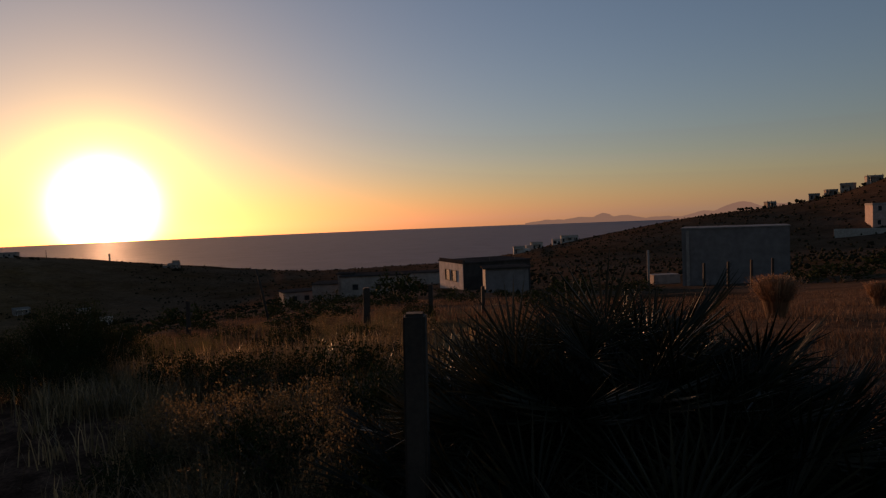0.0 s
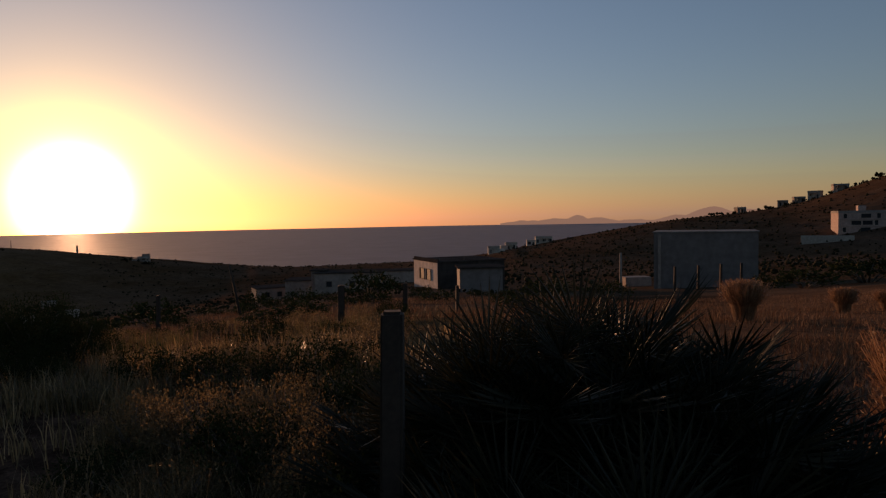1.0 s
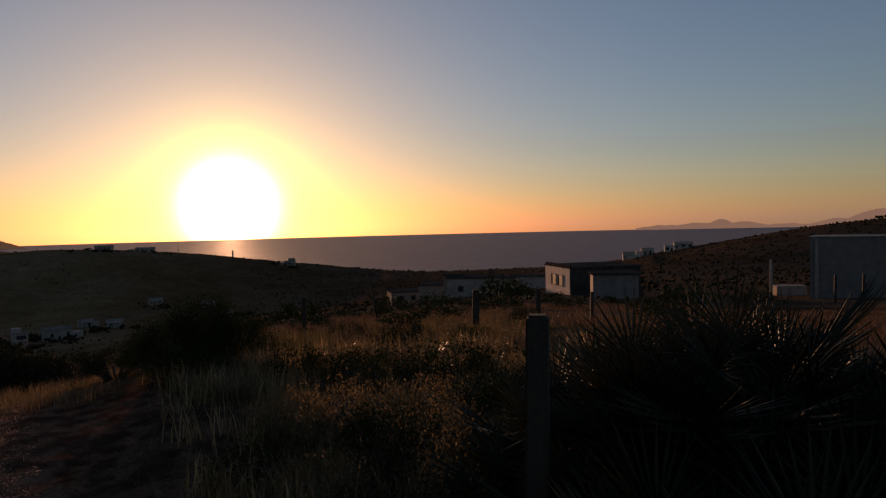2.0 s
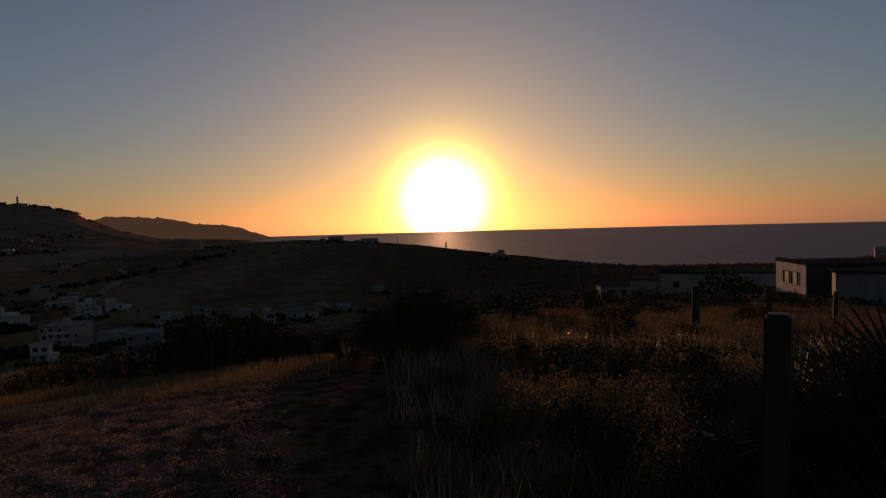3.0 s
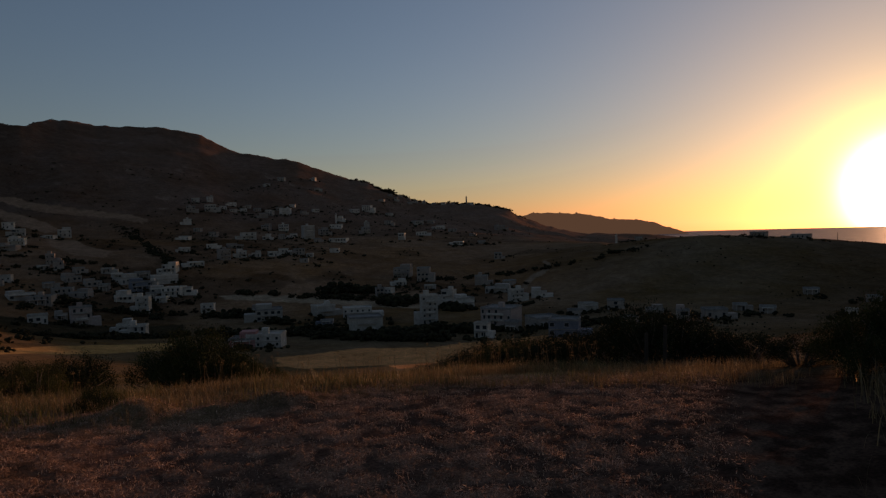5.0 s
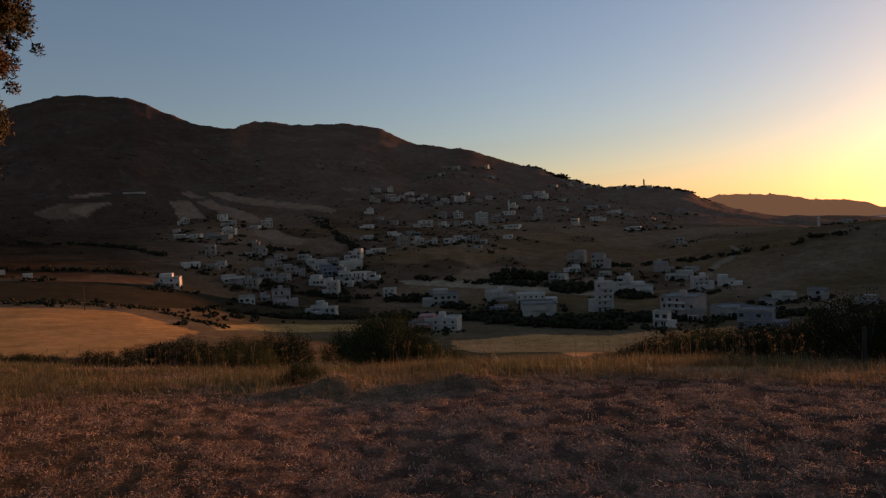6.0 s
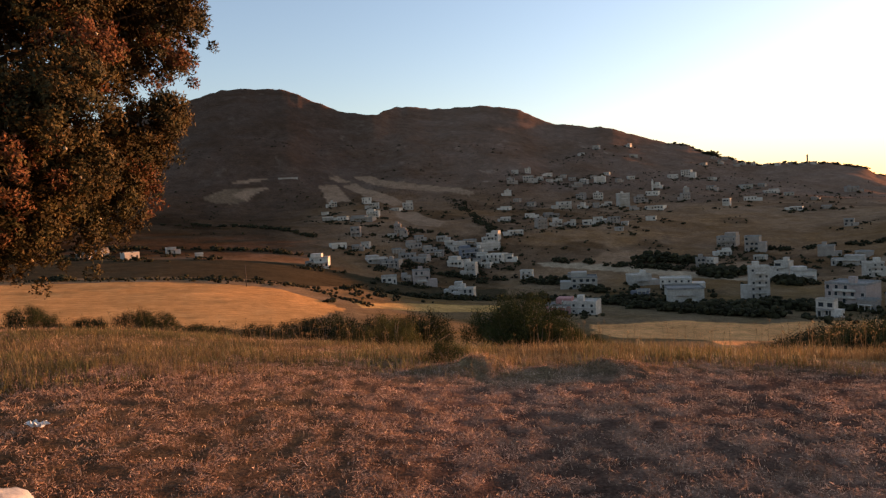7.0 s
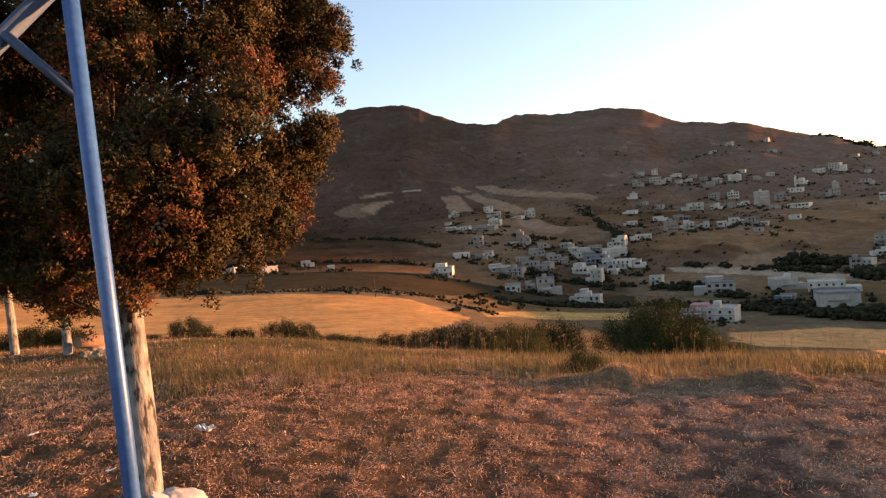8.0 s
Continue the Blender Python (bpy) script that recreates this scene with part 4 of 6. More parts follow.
EAST_GROUP = ((65.7, 530, 13.8, 10.3, "g"), (63.9, 511, 14.0, 10.7, "g"), (66.0, 497, 12.2, 5.3, "w"), (67.1, 466, 12.2, 3.4, "w"), (67.8, 457, 6.0, 5.6, "g"), (63.4, 480, 7.7, 1.9, "w"), (63.6, 332, 12.2, 14.9, "w"), (61.8, 410, 11.7, 9.8, "w"), (60.5, 401, 11.3, 8.2, "w"), (58.9, 491, 13.7, 6.8, "g"), (57.5, 457, 17.5, 5.9, "w"), (56.0, 416, 12.6, 7.9, "w"), (56.5, 481, 8.0, 3.3, "g"), (54.0, 427, 14.5, 6.9, "w"))
FARM_ROW = ((57.3, 316, 16.4, 8.9, "p"), (59.0, 280, 9.1, 6.5, "w"), (56.3, 296, 6.7, 4.9, "g"), (53.7, 304, 13.4, 4.9, "g"), (51.9, 269, 17.5, 7.5, "b"), (51.0, 343, 6.9, 2.7, "g"), (77.2, 377, 21.2, 9.6, "c"), (78.4, 416, 7.1, 5.7, "g"), (72.7, 384, 16.2, 6.1, "w"), (69.8, 371, 23.4, 5.5, "w"), (69.2, 302, 15.5, 8.5, "c"), (72.4, 342, 9.2, 3.2, "b"), (79.3, 278, 10.9, 6.6, "r"), (77.5, 276, 14.6, 5.4, "w"))
SEAWARD = ((42.3, 298, 5, 8, "p"), (39.9, 304, 13.9, 4.8, "g"), (49.9, 358, 8.8, 4, "w"), (33.6, 588, 20, 3.5, "g"), (22.4, 566, 13, 6.6, "g"), (27.5, 325, 5.2, 3.2, "w"), (30.4, 315, 4.6, 2.9, "w"), (36.5, 590, 12.3, 3.5, "g"), (45.6, 640, 7, 3.6, "g"), (41.5, 720, 6.2, 4.8, "g"), (36.0, 330, 7, 3.4, "g"), (38.0, 345, 9, 3.4, "g"), (33.0, 420, 8, 3.2, "g"), (29.0, 400, 7, 3.2, "g"), (44.5, 330, 8, 5, "g"), (46.5, 300, 7, 3.4, "g"), (47.6, 360, 9, 5, "g"))
VILLAGES = (VALLEY_EDGE, HIGH_FARM, VALLEY_HEAD, LOWER_VILLAGE, LOWER_ROWS, UPPER_VILLAGE, MID_VILLAGE, TERRACES, HIGH_ROWS, SKYLINE_ROWS, EAST_GROUP, FARM_ROW, SEAWARD)
for rows in VILLAGES:
    for bearing, dist, width, height, tone in rows:
        house(bearing, dist, width, height, tone)


for bearing, dist, width, height in ((65.8, 1440, 12, 4.5), (65.0, 1445, 9, 4), (64.4, 1440, 13, 4), (63.7, 1450, 9, 5), (62.8, 1445, 12, 4), (62.0, 1445, 10, 4.5), (61.2, 1450, 9, 4), (60.4, 1450, 14, 5), (59.6, 1455, 10, 4.5), (66.6, 1400, 12, 5), (64.9, 1380, 10, 4)):
    house(bearing, float(stretched(bearing, dist)), width * 0.8, height, house_rnd.choice("gc"), label="small dim house along the ridge line")


def tower(bearing, dist, height, width, label, mat=M_WHITE):
    """A minaret: shaft, gallery and cap."""
    ob = thing("minaret", spot(bearing, dist), radians(bearing), label, "minaret", "minarets")
    bm = bmesh.new()
    box(bm, (0, 0, height * 0.4 - 1), (width, width, height * 0.8 + 2), bevel=0.05)
    part("shaft", bm, mat, ob)
    bm = bmesh.new()
    box(bm, (0, 0, height * 0.81), (width * 1.3, width * 1.3, height * 0.04))
    part("gallery", bm, mat, ob)
    bm = bmesh.new()
    tube(bm, ((0, 0, height * 0.82), (0, 0, height * 0.93), (0, 0, height * 0.97), (0, 0, height)), (width * 0.3, width * 0.3, width * 0.15, 0.05), 6)
    part("lantern", bm, mat, ob)


tower(71.3, 905, 14, 2.4, "slim white minaret among the upper houses")
tower(60.0, float(stretched(60.0, 1485)), 14.5, 2.6, "minaret with gallery on the ridge line", M_GREY)
tower(27.0, 592, 6.5, 1.3, "small dark minaret on the low ridge", M_GREY)
tower(47.4, 700, 10, 2.2, "small white tower on the far slope")


# ---- near houses towards the sea ----


def long_house():
    """The low house: two dark windows in a gable coloured as sunlit, walls coloured as shaded, and a flat roof edge."""
    base = spot(-1.6, 78)
    ob = thing("house", base, radians(20), "low house painted with sunlit face, shaded walls, two dark windows", "house")
    h = 3.1
    # walls take the dark roof tone: their shade is put into the colour
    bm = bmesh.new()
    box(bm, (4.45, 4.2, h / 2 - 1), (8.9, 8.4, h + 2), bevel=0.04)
    part("wall", bm, M_DARK_ROOF_AND_SHADE, ob)
    # pale pink slab: the sun on this gable is put into its colour
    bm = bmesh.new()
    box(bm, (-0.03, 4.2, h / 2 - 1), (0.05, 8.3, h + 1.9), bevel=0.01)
    part("gable_render", bm, M_SUNLIT_GABLE, ob, "thin wall face coloured as if sunlit")
    bm = bmesh.new()
    box(bm, (4.45, 4.2, h + 0.06), (9.2, 8.7, 0.16), bevel=0.02)
    box(bm, (0.1, 4.2, h + 0.25), (0.2, 8.4, 0.3))
    part("roof", bm, M_DARK_ROOF_AND_SHADE, ob)
    for y in (3.0, 5.2):
        opening(WIDE_WINDOW, ob, Matrix.Translation((-0.07, y, 1.5)) @ Matrix.Rotation(-math.pi / 2, 4, "Z"))
    for x in (0.4, 3.6, 7.0):
        bm = bmesh.new()
        tube(bm, ((x, 0.4, h), (x, 0.4, h + 0.5)), (0.03, 0.03), 4)
        part("rebar_stub", bm, M_DARKWOOD, ob)
    return ob


long_house()


def simple_block(bearing, dist, size, mat, label, turn=0.0, roof=True, windows=()):
    w, d, h = size
    ob = thing("outbuilding", spot(bearing, dist + d / 2), radians(bearing + turn), label, "outbuilding", "low houses towards the sea")
    bm = bmesh.new()
    box(bm, (0, 0, h / 2 - 1.5), (w, d, h + 3), bevel=0.04)
    part("wall", bm, mat, ob)
    if roof:
        bm = bmesh.new()
        box(bm, (0, 0, h + 0.08), (w + 0.5, d + 0.5, 0.16), bevel=0.03)
        part("roof", bm, M_DARK_ROOF_AND_SHADE, ob)
    for x, z in windows:
        opening(DARK_WINDOW, ob, Matrix.Translation((x, -d / 2, z)))
    return ob


simple_block(-5.2, 70, (4.6, 4, 2.7), M_DIM_WHITE, "low grey annex with an overhanging slab roof", 6)
simple_block(12.7, 120, (6.0, 5, 2.4), M_STUCCO, "low pale outbuilding with two small windows", 12, windows=((-1.2, 1.3), (1.0, 1.3)))
simple_block(10.1, 112, (4.6, 6, 3.0), M_GREY, "dark unrendered block house", -10)
simple_block(5.9, 100, (10.4, 6, 3.0), M_GREY, "long grey single-storey house with a roof room", -8, windows=((-3, 1.4), (0.5, 1.4), (3.5, 1.4)))
simple_block(8.6, 103, (2.2, 3, 3.9), M_GREY, "small dark roof room above the long house", -8)
# block added in place of a bank that the low sun lights
simple_block(-18.4, 86, (3.4, 2, 1.2), M_STUCCO, "low brown block standing in for a sunlit bank", 24, roof=False)
simple_block(1.6, 125, (7, 5, 2.4), M_GREY, "low grey shed beside the field", 8)
house(-34.6, 290, 19.0, 8.3, "p", 16, 10, bays=5, lift=-2.2, label="cream three-storey villa with balconies on the slope")
for bearing, dist, width, height in ((-29.4, 392, 6.4, 2.8), (-30.5, 392, 7, 3.3), (-31.6, 392, 7.6, 4.2), (-33.2, 390, 9, 3.6), (-26.4, 395, 6, 2.2)):
    house(bearing, dist, width * 0.8, height * 0.9, house_rnd.choice("gcg"), label="small dark house on the crest of the slope")
for bearing, dist, width, height in ((-6.5, 372, 12, 4.2), (-8.0, 388, 12.5, 4.4), (-9.7, 400, 6.5, 3.6), (-10.8, 402, 13, 4.0)):
    house(bearing, dist, width * 0.8, height * 0.9, "w", 4, label="pale flat-roofed villa above the shore")


def garden_wall(bearing, dist, length, height):
    bm = bmesh.new()
    box(bm, (0, 0, height / 2 - 0.5), (length, 0.25, height + 1), bevel=0.03)
    ob = new("garden_wall", finish(bm, "garden_wall", M_CREAM))
    ob.matrix_world = Matrix.Translation(spot(bearing, dist)) @ Matrix.Rotation(radians(bearing + 4), 4, "Z")
    tagged(ob, "pale low boundary wall beside the villa", "wall")


garden_wall(-32.4, 278, 17, 2.6)
simple_block(102, 916, (26, 3, 1.5), M_WHITE, "long low whitewashed farm shed on the mountain slope")


def shed():
    """The tall windowless white building, with a darker return wall and a roof edge."""
    ob = thing("warehouse", spot(-23.8, 69), radians(-23.8), "tall windowless white building with a thin roof edge", "building")
    bm = bmesh.new()
    box(bm, (0, 3, 2.0), (9.5, 6, 6.8), bevel=0.03)
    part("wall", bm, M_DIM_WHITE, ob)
    bm = bmesh.new()
    box(bm, (0, 3, 5.43), (9.7, 6.2, 0.1))
    part("roof", bm, M_ROOF, ob)
    bm = bmesh.new()
    box(bm, (-4.2, -0.1, 2.0), (0.3, 0.14, 6.4), bevel=0.02)
    part("pilaster", bm, M_GREY, ob)


shed()


# ---- far trees and hedges ----


def clumps(rng, places, sizes, squash=0.8, lumps=5):
    """Rough tree crowns for far off: each a handful of jagged lumps. Returns vertices and triangles."""
    bm = bmesh.new()
    bmesh.ops.create_icosphere(bm, subdivisions=1, radius=1)
    ball_v = np.array([v.co[:] for v in bm.verts])
    ball_f = np.array([[v.index for v in f.verts] for f in bm.faces])
    bm.free()
    vs, fs, at = [], [], 0
    for p, s in zip(places, sizes):
        big = s > 2.2
        for k in range(18 if big else lumps):
            off = rng.normal(0, 0.45, 3) * (s, s, s * 0.42)
            r = s * (rng.uniform(0.16, 0.36) if big else rng.uniform(0.35, 0.62))
            v = ball_v * rng.uniform(0.7, 1.3, (len(ball_v), 1)) * (r, r, r * squash) + p + off + (0, 0, s * 0.35)
            vs.append(v)
            fs.append(ball_f + at)
            at += len(v)
    return np.concatenate(vs), np.concatenate(fs)


def far_trees():
    rng = np.random.default_rng(12)
    groups = []
    b, d = rng.uniform(38, 128, 5000), rng.uniform(250, 1150, 5000)
    x, y = -d * np.sin(np.radians(b)), d * np.cos(np.radians(b))
    wood = fractal(x / 55, y / 55, 4, 93)
    keep = wood > 0.12
    for polygon in FIELDS.values():
        keep &= ~inside(polygon, b, d)
    groups.append((b[keep], d[keep], rng.uniform(0.7, 2.3, keep.sum()) * np.where(b[keep] < 56, 0.55, 1)))
    for b0, d0, b1, d1, n, s in ((122, 285, 101, 262, 260, 0.95), (101, 262, 96, 215, 90, 1.0), (121, 286, 119, 284, 5, 2.4), (109, 272, 107.6, 271, 4, 2.0), (98.3, 300, 97.2, 298, 6, 3.0), (99.6, 205, 99.0, 204, 4, 1.8), (97, 330, 80, 345, 60, 3.0), (82, 330, 62, 275, 110, 3.6), (80, 478, 64, 430, 60, 3.4), (116, 500, 100, 470, 60, 3.0),
                                 (110, 700, 100, 560, 70, 3.0), (99, 640, 88, 560, 50, 2.6), (88.7, 840, 85.3, 640, 90, 1.7), (87.6, 820, 86.0, 650, 50, 2.6), (86.2, 640, 84.2, 565, 60, 2.8), (67.3, 425, 65.2, 420, 14, 7.5), (72.3, 475, 68.7, 470, 22, 6.5), (62.4, 395, 60.8, 385, 10, 5.0), (74.6, 326, 70.6, 304, 26, 4.0), (71.5, 296, 66, 285, 24, 4.2), (80.6, 300, 78.6, 292, 8, 3.4), (77.5, 362, 75.5, 360, 10, 3.6), (58.5, 300, 55.5, 296, 10, 3.2), (68.5, 295, 60, 300, 40, 4.4), (82, 420, 78, 400, 16, 4.5), (94, 470, 84, 425, 40, 3.0), (55, 300, 40, 320, 60, 3.0), (64, 520, 45, 540, 60, 3.0)):
        u = rng.uniform(0, 1, n)
        groups.append((b0 + (b1 - b0) * u + rng.normal(0, 0.25, n), d0 + (d1 - d0) * u + rng.normal(0, 3, n), s * rng.uniform(0.6, 1.2, n)))
    for rows in VILLAGES:
        for bearing, dist, width, height, tone in rows:
            n = 10
            groups.append((bearing + rng.normal(0, 0.9, n), dist + rng.uniform(-22, 10, n), rng.uniform(0.9, 2.8, n)))
    u = rng.uniform(-60, 42, 1500)
    groups.append((u, np.exp(rng.uniform(np.log(150), np.log(590), 1500)), rng.uniform(0.3, 0.9, 1500)))
    u = rng.uniform(0, 26, 900)
    groups.append((u, rng.uniform(190, 605, 900), rng.uniform(0.5, 1.3, 900)))
    u = rng.uniform(-46, -7, 2600)
    groups.append((u, np.sqrt(rng.uniform(95 ** 2, 400 ** 2, 2600)), rng.uniform(0.25, 1.1, 2600)))
    u = rng.uniform(-10, 30, 700)
    groups.append((u, rng.uniform(60, 170, 700), rng.uniform(0.15, 0.45, 700)))
    b, d, s = (np.concatenate(c) for c in zip(*groups))
    z = land(b, d)
    p = np.stack([-d * np.sin(np.radians(b)), d * np.cos(np.radians(b)), z], 1)
    small = s < 1.0
    v, f = clumps(rng, p[~small], s[~small], 0.8, 2)
    v2, f2 = clumps(rng, p[small], s[small] * 1.2, 0.8, 1)
    v, f = np.concatenate([v, v2]), np.concatenate([f, f2 + len(v)])
    tagged(new("far_trees", mesh_of("far_trees", v, f, M_CREST_TREES)), "dark scattered trees and hedges across the valley", "trees", kind="stuff")


far_trees()


def crest_trees():
    """Bushy specks along the skyline of the ridges."""
    rng = np.random.default_rng(3)
    rows = []
    for b0, b1, d, n, s in ((64, 69, 1485, 26, 4.0), (55, 70, 1480, 150, 3.2), (20, 40, 592, 60, 0.9), (-40, -24, 392, 34, 1.6), (4, 17, 600, 40, 1.2), (70, 112, 1490, 120, 1.6), (66.3, 67.2, 1470, 8, 7.0)):
        rows.append((rng.uniform(b0, b1, n), np.full(n, float(d)) + rng.normal(0, 6, n), s * rng.uniform(0.5, 1.3, n)))
    b, d, s = (np.concatenate(c) for c in zip(*rows))
    d = stretched(b, d)
    p = np.stack([-d * np.sin(np.radians(b)), d * np.cos(np.radians(b)), land(b, d)], 1)
    v, f = clumps(rng, p, s, 0.9, 3)
    tagged(new("ridge_bushes", mesh_of("ridge_bushes", v, f, M_CREST_TREES)), "small dark trees along the ridge skyline", "trees", kind="stuff")
    for bearing, dist, s in ((-37.2, 372, 3.8), (-35.6, 380, 2.8), (-24.3, 388, 1.8), (-26.0, 388, 1.4)):
        base = spot(bearing, dist)
        ob = thing("hill_tree", base, 0, "dark rounded tree on the crest of the slope", "tree", "crest trees")
        bm = bmesh.new()
        tube(bm, ((0, 0, -0.5), (0.1, 0, s * 0.5)), (s * 0.06, s * 0.04), 6)
        part("trunk", bm, M_DARKWOOD, ob)
        v, f = clumps(rng, [(0, 0, s * 0.35)], [s * 0.8], 0.8, 14)
        part("crown", mesh_of("crown", v, f, M_CREST_TREES), None, ob)


crest_trees()


# ---- bushes ----


def lozenges(rng, places, aims, lengths, widths, face=None):
    """Small pointed leaves: two triangles each, turned at random or facing a given way."""
    n = len(places)
    aims = aims / np.maximum(np.linalg.norm(aims, axis=1, keepdims=True), 1e-6)
    side = np.cross(aims, rng.normal(0, 1, (n, 3)) if face is None else face + rng.normal(0, 0.35, (n, 3)))
    side /= np.maximum(np.linalg.norm(side, axis=1, keepdims=True), 1e-6)
    mid = places + aims * (lengths * 0.45)[:, None]
    v = np.stack([places, mid + side * widths[:, None] / 2, places + aims * lengths[:, None], mid - side * widths[:, None] / 2], 1).reshape(-1, 3)
    k = np.arange(n)[:, None] * 4
    return v, np.concatenate([k + np.array([[0, 1, 2]]), k + np.array([[0, 2, 3]])], 1).reshape(-1, 3)


def bush_meshes(seed, mat, tufts_n=46, leaves=60, leaf=0.07, spread=0.11):
    """Leaves and stems of a bush about 1 m in radius and 1 m high."""
    rng = np.random.default_rng(seed)
    a, u = rng.uniform(0, 2 * np.pi, tufts_n), rng.uniform(0, 1, tufts_n)
    r = np.sqrt(rng.uniform(0.1, 1, tufts_n)) * rng.uniform(0.75, 1.1, tufts_n)
    c = np.stack([np.cos(a) * r * 0.8, np.sin(a) * r * 0.8, 0.12 + 0.75 * np.sqrt(np.maximum(1.05 - r ** 2 * 0.8, 0.02)) * (0.35 + 0.65 * u)], 1)
    p = np.repeat(c, leaves, 0)
    off = np.clip(rng.normal(0, spread, p.shape), -1.7 * spread, 1.7 * spread)
    face = off / np.maximum(np.linalg.norm(off, axis=1, keepdims=True), 1e-6) + 0.5 * p
    v, f = lozenges(rng, p + off, np.cross(face, rng.normal(0, 1, p.shape)) + 0.6 * face + (0, 0, 0.3), leaf * rng.uniform(0.6, 1.4, len(p)), leaf * 0.5 * rng.uniform(0.6, 1.3, len(p)), face)
    bm = bmesh.new()
    for k in range(0, tufts_n, 4):
        e = Vector(c[k])
        tube(bm, ((e.x * 0.1, e.y * 0.1, -0.08), (e.x * 0.5, e.y * 0.5, e.z * 0.55), e), (0.025, 0.016, 0.006), 4)
    return mesh_of("foliage", v, f, mat), finish(bm, "branchwork", M_DARKWOOD)


BUSHES = [bush_meshes(31 + k, M_BUSH, 70, 40, 0.06, 0.09) for k in range(3)]
FINE_BUSHES = [bush_meshes(36 + k, M_BUSH, 64, 300, 0.027, 0.095) for k in range(2)]
FAR_BUSHES = [bush_meshes(46 + k, M_BUSH, 44, 14, 0.13, 0.1) for k in range(3)]
HEDGE_BUSHES = [bush_meshes(51 + k, M_HEDGE, 120, 95, 0.034, 0.075) for k in range(3)]
OLIVE_BUSHES = [bush_meshes(56 + k, M_OLIVE_LIT, 60, 220, 0.03, 0.1) for k in range(2)]
DRY_BUSHES = [bush_meshes(41 + k, M_BUSH_DRY, 70, 60, 0.04) for k in range(2)]
bush_rnd = random.Random(8)


def bush(bearing, dist, radius, height, dry=False, label="dark green bush below the grassy edge", sink=0.05, fine=False, kinds=None):
    ob = thing("bush", spot(bearing, dist) - Vector((0, 0, sink)), bush_rnd.uniform(0, 6.28), label, "bush", "bushes below the edge")
    radius = max(radius, 0.8 * height)
    ob.scale = (radius, radius, height)
    leaves, stems = bush_rnd.choice(kinds or (DRY_BUSHES if dry else FINE_BUSHES if fine else BUSHES))
    part("foliage", leaves, None, ob)
    part("branchwork", stems, None, ob)
    return ob


big = "broad dark green bush beyond the dry grass"
for bearing, dist, radius, height in ((83.9, 22, 1.25, 2.35), (81.2, 22, 1.1, 1.55), (78.6, 22.5, 1.0, 1.1), (86.1, 22.4, 0.9, 1.75), (75.8, 22.5, 0.8, 0.75), (82.5, 21, 1.1, 1.3)):
    bush(bearing, dist, radius, height, label=big, fine=True)
for bearing, dist, radius, height in ((80.2, 21.2, 0.8, 1.15), (78.0, 21.6, 0.7, 0.95), (85.0, 21.3, 0.7, 1.5), (76.2, 21.8, 0.6, 0.7), (81.6, 20.8, 0.5, 0.8)):
    bush(bearing, dist, radius, height, label="lighter olive-green bush in front of a broad bush", kinds=OLIVE_BUSHES)
for bearing, dist, radius, height in ((59.4, 18.0, 0.8, 1.25), (57.4, 17.6, 0.9, 1.3), (62.6, 18.6, 0.6, 0.8), (98.5, 16.8, 0.8, 0.7), (95.2, 17.2, 0.9, 1.0), (93.4, 18.5, 0.8, 1.0)):
    bush(bearing, dist, radius, height, label="olive-green bush with sunlight put into its colour", kinds=OLIVE_BUSHES)
for k in range(50):
    bearing = 92 + 47 * k / 50 + bush_rnd.uniform(-0.5, 0.5)
    dist = bush_rnd.uniform(17, 26)
    bush(bearing, dist, bush_rnd.uniform(0.6, 1.3), (bush_rnd.uniform(0.3, 0.55) if bearing > 103 or bush_rnd.random() < 0.5 else bush_rnd.uniform(0.8, 1.15)) * (1 if bearing > 97 else 1.3), label="low olive bush in the hedge below the grass", kinds=HEDGE_BUSHES)
for bearing, dist, radius, height in ((133.2, 16.5, 0.6, 0.6), (131.7, 16.6, 0.6, 0.66), (130.4, 16.4, 0.5, 0.55), (127.2, 16.8, 0.5, 0.4), (122.3, 16.5, 0.5, 0.68), (121.2, 16.7, 0.4, 0.5), (118.4, 16.8, 0.45, 0.45), (115.4, 16.4, 0.55, 0.64), (113.8, 16.5, 0.55, 0.6), (110.6, 16.6, 0.45, 0.42), (106.3, 16.6, 0.6, 0.55)):
    bush(bearing, dist, radius, height, label="low rounded dark bush before the golden field", kinds=HEDGE_BUSHES)
for bearing, dist, radius, height in ((63, 19, 1.1, 0.75), (61, 18, 1.2, 0.9), (59, 18, 1.3, 0.95), (57, 17.5, 1.3, 1.05), (54.6, 17, 1.2, 1.2), (52, 17, 1.3, 1.3), (66.5, 20, 0.8, 0.6), (69, 21, 0.9, 0.6), (62, 20, 1.3, 1.1), (60, 19.5, 1.4, 1.35), (58, 19, 1.5, 1.55), (55.8, 19, 1.4, 1.5), (53.4, 18.6, 1.4, 1.5), (50.6, 18, 1.3, 1.5), (64.5, 20.5, 1.1, 0.8),
                                      (49.5, 13.5, 0.9, 1.1), (47.2, 13, 1.1, 1.4), (44.8, 13, 1.0, 1.2), (42.0, 13.5, 0.9, 0.9), (39.5, 13, 0.8, 0.7), (36.6, 10, 0.6, 0.5)):
    bush(bearing, dist, radius, height, label="dark bush on the falling slope", kinds=HEDGE_BUSHES)
for bearing, dist, radius, height in ((30.2, 8.6, 0.75, 1.02), (33.2, 8.5, 0.65, 0.8), (27.6, 8.4, 0.5, 0.72), (31.5, 7.8, 0.6, 0.6)):
    bush(bearing, dist, radius, height, label="dark bush standing against the sun", fine=True)
